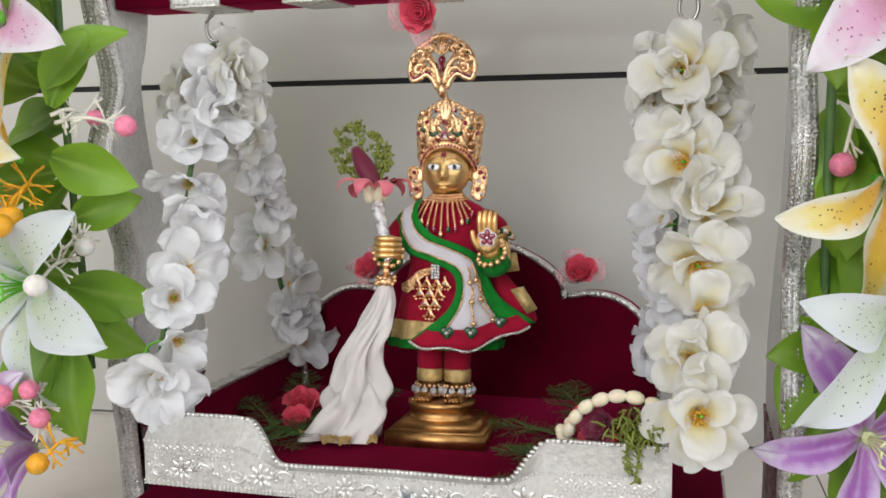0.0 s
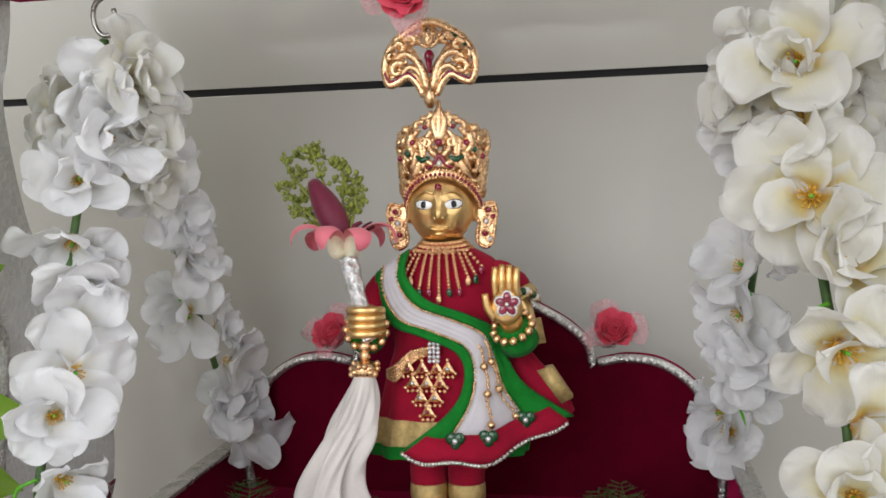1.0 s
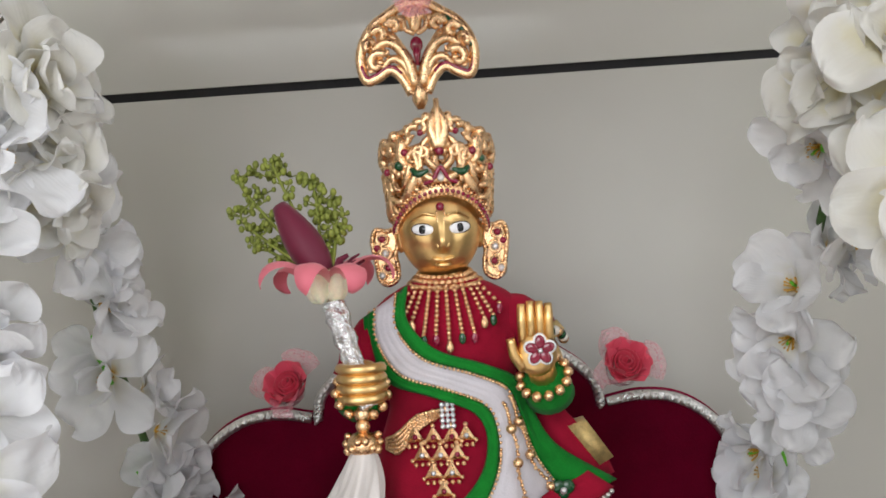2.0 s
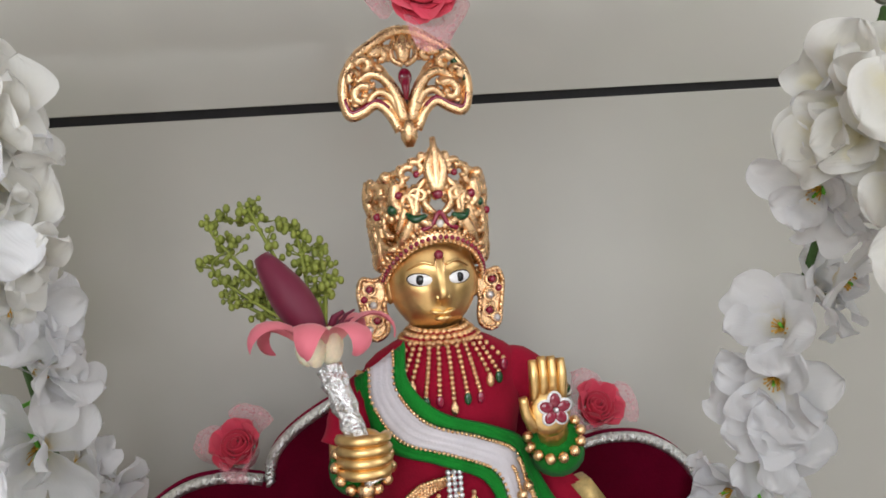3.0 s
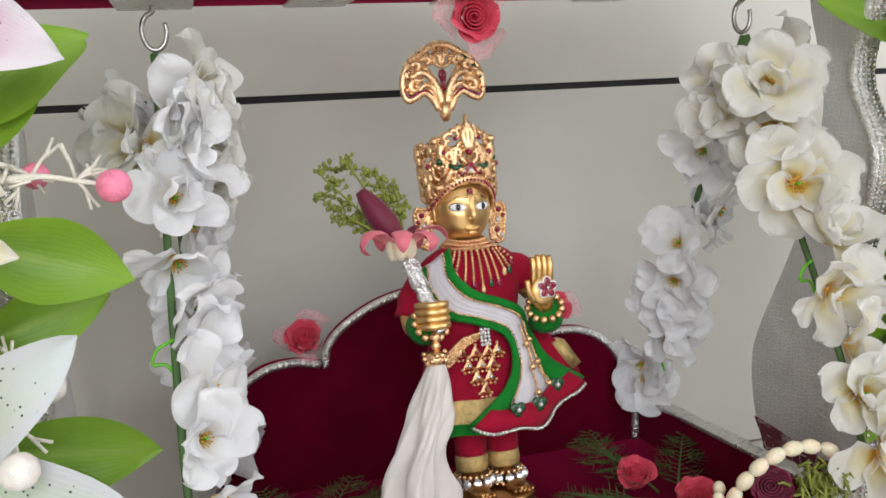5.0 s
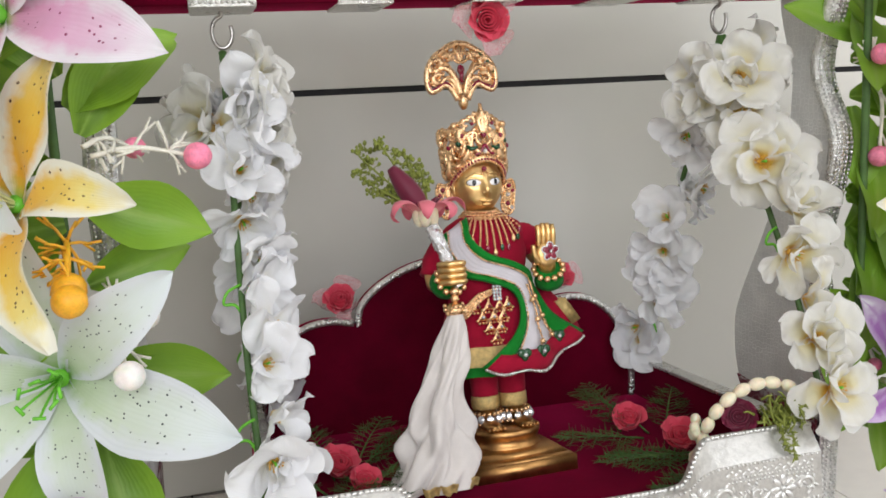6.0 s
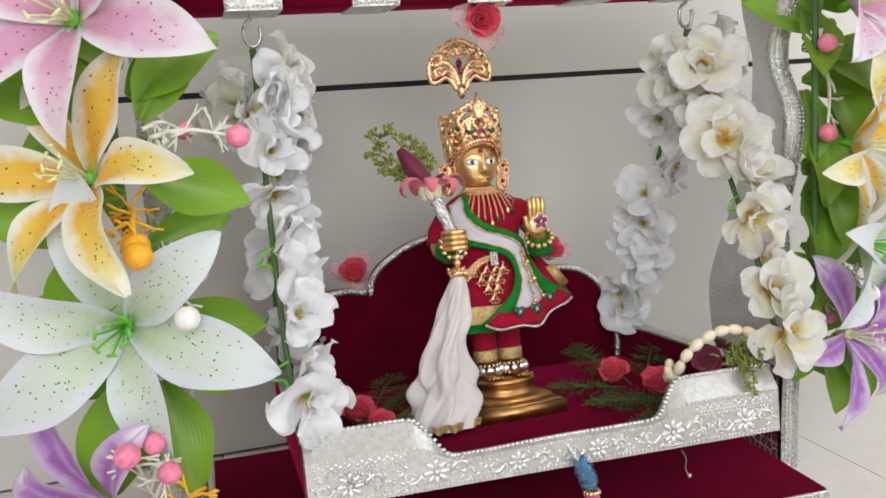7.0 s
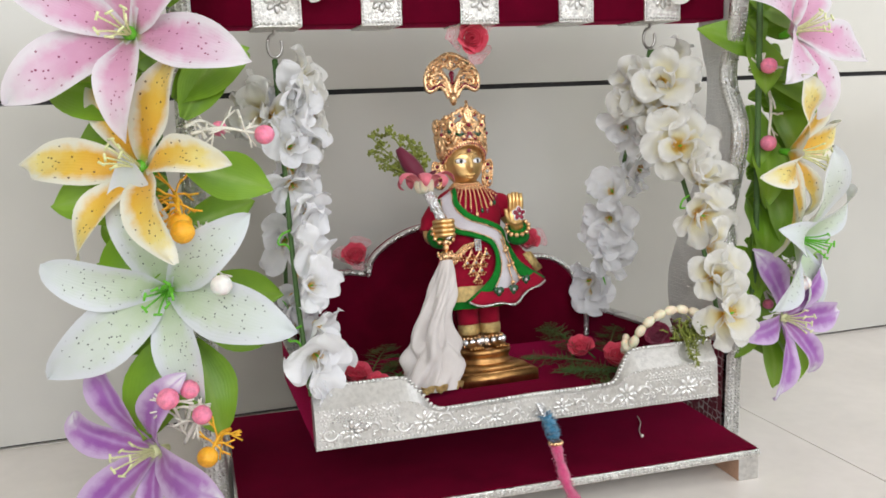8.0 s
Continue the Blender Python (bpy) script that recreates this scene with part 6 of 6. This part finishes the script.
# ============ lily sprays on the side panels ============
LILY = {}
for key, (wd, ln, ru) in {"lily_pink": (0.046, 0.112, 0.085), "lily_yellow": (0.042, 0.118, 0.12), "lily_white": (0.05, 0.12, 0.065), "lily_purple": (0.041, 0.112, 0.09)}.items():
    LILY[key] = [petal_mesh("petal", key, ln * l_, wd * w_, 300 + i, widest=0.5, tip=0.62, lift=li, cup=0.3, curl=cu, ruffle=ru, nu=10, nv=18, twist=tw, point=(1.75, 0.85)) for i, (l_, w_, li, cu, tw) in enumerate(((1.0, 1.0, 0.62, 1.05, 0.1), (0.95, 0.82, 0.75, 1.7, -0.2), (1.04, 1.05, 0.55, 1.15, 0.15)))]
LEAVES = [petal_mesh("leaf", "leaf_green", 0.085, 0.045, 340 + i, widest=0.5, tip=0.72, lift=li, cup=0.35, curl=cu, ruffle=0.05, nu=6, nv=12, twist=tw, point=(1.6, 0.95)) for i, (li, cu, tw) in enumerate(((0.45, 0.9, 0.1), (0.25, 0.5, -0.2), (0.6, 1.3, 0.2)))]


def lily_heart(name, fil, tips):
    rnd = random.Random(12)
    bm = bmesh.new()
    tube(bm, [(0, 0, -0.012), (0, 0, 0.0), (0, 0, 0.006)], lambda u: 0.003 + 0.003 * u, 10, slot=1)
    for k in range(7):
        a = k * 0.9
        r = rnd.uniform(0.008, 0.017)
        tip_ = Vector((r * math.cos(a), r * math.sin(a), rnd.uniform(0.032, 0.046)))
        tube(bm, spline([(0.001 * math.cos(a), 0.001 * math.sin(a), 0.002), tip_ * 0.5 + Vector((0, 0, 0.005)), tip_], 4), 0.0009, 5)
        tube(bm, [tip_ - Vector((0.0035 * math.sin(a), -0.0035 * math.cos(a), 0)), tip_ + Vector((0.0035 * math.sin(a), -0.0035 * math.cos(a), 0.001))], 0.0012, 5)
    return finish(bm, name, [fil, tips])


HEARTS = {"lily_pink": lily_heart("stamens", "stamen_pale", "bright_green"), "lily_yellow": lily_heart("stamens", "stamen_pale", "bright_green"), "lily_white": lily_heart("stamens", "bright_green", "bright_green"), "lily_purple": lily_heart("stamens", "stamen_pale", "stamen_pale")}


def spray(side, sx, dx, bx, label, lilies, leaves, berries, seed):
    # sx: where the stem runs; dx, bx: shift of flowers and of berry twigs along x
    back = 0.005 if side < 0 else 0.042
    rnd = random.Random(seed)
    base = Vector((side * 0.29, -0.058, 0.03))
    t = thing("lily_spray", base, label, "lily spray", "lily sprays on the stand")
    bm = bmesh.new()
    tube(bm, spline([(side * abs(sx), -0.056, 0.15), (side * abs(sx) + 0.002, -0.059, 0.22), (side * abs(sx), -0.061, 0.35), (side * abs(sx) + 0.001, -0.058, 0.52)], 8), 0.0034, 8)
    part("stem", bm, "stem_green", t, "dark green twined stem")
    for key, at, nrm, spin, size, words in lilies:
        c = new("lily", HEARTS[key])
        c.parent = t
        c.matrix_basis = facing(Vector(at) + Vector((dx, back, 0)) - base, nrm, spin) @ Matrix.Scale(size, 4)
        tagged(c, words)
        for k in range(6):
            piece("petal", LILY[key][k % 2 if k % 2 else rnd.choice((0, 2))], c, pose(0, 0, -0.0015 * (k % 2), 0, 0, k * 60 + rnd.uniform(-6, 6)) @ Matrix.Translation((0, 0.003, 0)) @ pose(0, 0, 0, rnd.uniform(-10, 8), rnd.uniform(-8, 8), 0))
    deep = back + (0.024 if side > 0 else 0.0)
    for at, nrm, spin, size in leaves:
        piece("leaf", rnd.choice(LEAVES), t, facing(Vector(at) + Vector((dx, deep, 0)) - base, nrm, spin) @ Matrix.Scale(size, 4))
    for k in range(18):
        z = 0.1 + 0.4 * (k + rnd.random()) / 18
        if side < 0 and z < 0.16:
            continue
        out = side * rnd.uniform(0.1, 0.7)
        piece("leaf", rnd.choice(LEAVES), t, facing(Vector((side * abs(sx) + side * 0.004, -0.036 if side > 0 else -0.056, z)) - base, (out, -0.9, rnd.uniform(0.0, 0.5)), (-1 if side > 0 else 1) * rnd.uniform(35, 150)) @ Matrix.Scale(rnd.uniform(0.7, 1.05), 4))
    for k in range(4 if side > 0 else 0):
        z = 0.16 + 0.3 * (k + rnd.random()) / 4
        piece("leaf", rnd.choice(LEAVES), t, facing(Vector((abs(sx) + 0.006, -0.036, z)) - base, (rnd.uniform(-0.3, 0.2), -0.9, rnd.uniform(0.0, 0.4)), rnd.choice((-1, 1)) * rnd.uniform(140, 185)) @ Matrix.Scale(rnd.uniform(0.7, 0.95), 4))
    for twig_from, twig_to, colour, r in berries:
        reach = Vector((bx, back + (0.02 if side > 0 else 0.0), 0))
        a, c = Vector(twig_from) + reach, Vector(twig_to) + reach
        bm = bmesh.new()
        mid = a.lerp(c, 0.5) + Vector((rnd.uniform(-0.006, 0.006), 0, 0.005))
        line = spline([a, mid, c], 6)
        tube(bm, line, lambda u: 0.0017 * (1.1 - 0.3 * u), 6)
        for k in range(7):
            p = line[rnd.randrange(2, len(line) - 1)]
            d = Vector((rnd.gauss(0, 1), rnd.gauss(0, 0.6), rnd.gauss(0, 1))).normalized()
            e = p + d * rnd.uniform(0.009, 0.016)
            tube(bm, [p, p.lerp(e, 0.5) + Vector((0, 0, 0.001)), e], 0.001, 5)
            for j in range(2):
                f = e + (d + Vector((rnd.gauss(0, 0.7), 0, rnd.gauss(0, 0.7)))).normalized() * 0.006
                tube(bm, [p.lerp(e, 0.7), f], 0.0009, 5)
        tw = part("twig", bm, "berry_orange" if colour == "berry_orange" else "twig_white", t, "coral-like twig")
        bm = bmesh.new()
        q = (c - mid).normalized()
        ball(bm, c + q * r * 0.8, r, 18, 12, scale=(1, 1, 0.96))
        for v in bm.verts:
            n_ = noise.noise(v.co * 420.0)
            v.co += (v.co - (c + q * r * 0.8)) * 0.05 * n_
        part("berry", bm, colour, tw, "rough frosted berry")


LX, LY = -0.3, -0.112
spray(-1, -0.312, 0.003, 0.003, "pink, yellow, white and purple cloth lilies tied to the stand", [
    ("lily_pink", (-0.328, LY, 0.455), (-0.3, -0.9, 0.2), 7, 1.0, "pink lily with dark freckles"),
    ("lily_yellow", (-0.328, LY - 0.012, 0.346), (-0.62, -0.74, 0.4), 95, 0.95, "yellow lily with dark freckles"),
    ("lily_white", (-0.317, LY - 0.01, 0.241), (-0.18, -1, 0.02), 8, 0.98, "pale green-white lily with dark freckles"),
    ("lily_purple", (-0.338, LY, 0.095), (-0.75, -0.75, 0.15), 20, 1.0, "purple and white lily"),
], [
    ((-0.298, LY, 0.40), (0.2, -0.8, 0.5), -60, 1.0), ((-0.293, LY, 0.385), (0.3, -0.9, 0.2), -30, 0.85), ((-0.297, LY, 0.345), (0.2, -0.9, 0.2), -110, 0.95),
    ((-0.31, LY + 0.01, 0.40), (-0.3, -0.9, 0.2), 80, 1.25), ((-0.31, LY + 0.02, 0.33), (-0.2, -0.9, 0.1), 100, 1.2), ((-0.31, LY + 0.01, 0.30), (-0.2, -0.9, 0.1), 140, 1.1),
    ((-0.3, LY + 0.01, 0.235), (0.2, -0.9, 0.1), -100, 1.0), ((-0.3, LY + 0.015, 0.215), (0.2, -0.9, 0.1), -118, 0.95), ((-0.31, LY + 0.015, 0.2), (-0.2, -0.9, 0.1), 160, 1.25), ((-0.3, LY + 0.01, 0.19), (0.1, -0.9, 0.1), 190, 1.1),
    ((-0.31, LY + 0.01, 0.45), (-0.3, -0.9, 0.3), 110, 1.2), ((-0.3, LY + 0.02, 0.48), (0.1, -0.9, 0.2), -20, 1.0),
    ((-0.312, LY + 0.02, 0.26), (-0.2, -0.9, 0.1), 110, 1.1), ((-0.305, LY + 0.02, 0.42), (0.0, -0.8, 0.3), 30, 1.0), ((-0.3, LY + 0.02, 0.29), (0.2, -0.9, 0.2), -75, 0.8),
], [
    ((-0.288, -0.115, 0.372), (-0.233, -0.112, 0.370), "berry_pink", 0.0088),
    ((-0.292, -0.115, 0.378), (-0.268, -0.1, 0.377), "berry_pink", 0.007),
    ((-0.305, -0.13, 0.325), (-0.302, -0.155, 0.307), "berry_orange", 0.0098),
    ((-0.306, -0.135, 0.32), (-0.301, -0.168, 0.302), "berry_orange", 0.0098),
    ((-0.285, -0.105, 0.26), (-0.275, -0.167, 0.253), "berry_white", 0.0088),
    ((-0.285, -0.105, 0.275), (-0.27, -0.12, 0.275), "berry_white", 0.008),
    ((-0.315, -0.13, 0.115), (-0.322, -0.16, 0.153), "berry_pink", 0.0092),
    ((-0.314, -0.13, 0.115), (-0.306, -0.15, 0.155), "berry_pink", 0.0082),
    ((-0.314, -0.13, 0.105), (-0.3, -0.15, 0.133), "berry_pink", 0.0085),
    ((-0.275, -0.14, 0.116), (-0.292, -0.16, 0.107), "berry_orange", 0.009),
], 401)
RX, RY = 0.285, -0.105
spray(1, 0.301, 0.028, 0.038, "pink, yellow, white and purple cloth lilies tied to the stand", [
    ("lily_pink", (0.304, RY - 0.006, 0.448), (0.45, -0.85, 0.25), 12, 0.98, "pink lily with dark freckles"),
    ("lily_yellow", (0.31, RY - 0.004, 0.322), (0.62, -0.76, -0.12), 40, 0.95, "yellow lily with dark freckles"),
    ("lily_white", (0.318, RY - 0.004, 0.228), (0.55, -0.8, -0.2), 10, 0.95, "pale green-white lily with dark freckles"),
    ("lily_purple", (0.306, RY - 0.003, 0.138), (0.3, -0.95, 0.05), 28, 0.85, "purple and white lily"),
], [
    ((0.288, RY - 0.005, 0.43), (-0.2, -0.9, 0.3), 70, 0.9), ((0.288, RY - 0.005, 0.44), (-0.2, -0.8, 0.4), 25, 0.8), ((0.292, RY, 0.41), (0.3, -0.9, 0.1), -115, 1.3),
    ((0.294, RY, 0.39), (0.3, -0.9, 0.1), -150, 1.1), ((0.293, RY, 0.34), (-0.1, -0.9, 0.1), 175, 1.0), ((0.294, RY, 0.3), (0.1, -0.9, 0.1), 190, 1.1), ((0.296, RY, 0.27), (-0.1, -0.9, 0.1), 170, 1.0),
    ((0.3, RY, 0.22), (0.3, -0.9, 0.2), -100, 1.0), ((0.29, RY, 0.15), (-0.2, -0.9, 0.1), 150, 0.85), ((0.3, RY, 0.13), (0.1, -0.95, 0.1), 180, 0.95), ((0.31, RY, 0.13), (0.3, -0.95, 0.1), 200, 1.0), ((0.292, RY, 0.19), (-0.2, -0.9, 0.2), 60, 0.6),
    ((0.3, RY + 0.01, 0.37), (0.3, -0.9, 0.1), -70, 1.15), ((0.292, RY, 0.47), (-0.1, -0.9, 0.2), 20, 1.0), ((0.3, RY + 0.01, 0.2), (0.2, -0.9, 0.1), 100, 0.8), ((0.288, RY - 0.002, 0.235), (-0.15, -0.9, 0.1), 175, 0.9),
], [
    ((0.278, -0.115, 0.4), (0.266, -0.13, 0.413), "berry_pink", 0.0086),
    ((0.277, -0.115, 0.4), (0.272, -0.13, 0.34), "berry_pink", 0.0088),
    ((0.285, -0.11, 0.2), (0.307, -0.14, 0.183), "berry_white", 0.0082),
    ((0.28, -0.11, 0.17), (0.282, -0.12, 0.158), "berry_pink", 0.006),
], 402)
# frilled flowers on the beam's front
for x in (-0.168, 0.222):
    rnd = random.Random(int(1000 + x * 100))
    t = thing("frilled_flower", (x, -0.045, 0.53), "frilled cream and orange cloth flower fixed on the beam", "cloth flower", "frilled flowers on the beam")
    blossom(t, Vector((0, 0.0, 0.0)), (0.05, -1, -0.25), "c", 1.12, rnd)

# ============ tiles ============
bm = bmesh.new()
box(bm, -0.7985, 0.7985, 0.0, 0.0085, 0.0, 0.397, 0.0008)
low_tile = finish(bm, "wall_tile", "wall_glaze", False)
bm = bmesh.new()
box(bm, -0.7985, 0.7985, 0.0, 0.0085, 0.0, 0.794, 0.0008)
high_tile = finish(bm, "wall_tile", "wall_glaze", False)
for x in (-3.1, -1.5, 0.1, 1.7):
    for z, me in ((0.004, low_tile), (0.4072, high_tile), (1.2072, high_tile), (2.0072, high_tile)):
        ob = new("wall_tile", me)
        ob.parent = wall_north
        ob.matrix_world = wall_pose(x, z)
bm = bmesh.new()
box(bm, -0.2993, 0.2993, -0.2993, 0.2993, -0.012, 0.0, 0.0006)
tile = finish(bm, "floor_tile", "floor_glaze", False)
for i in range(-4, 5):
    for j in range(-5, 2):
        ob = new("floor_tile", tile)
        ob.parent = floor
        ob.matrix_world = pose(0.048, 0, 0, 0, 0, 2.4) @ Matrix.Translation((0.6 * i, 0.6 * j - 0.065, 0))
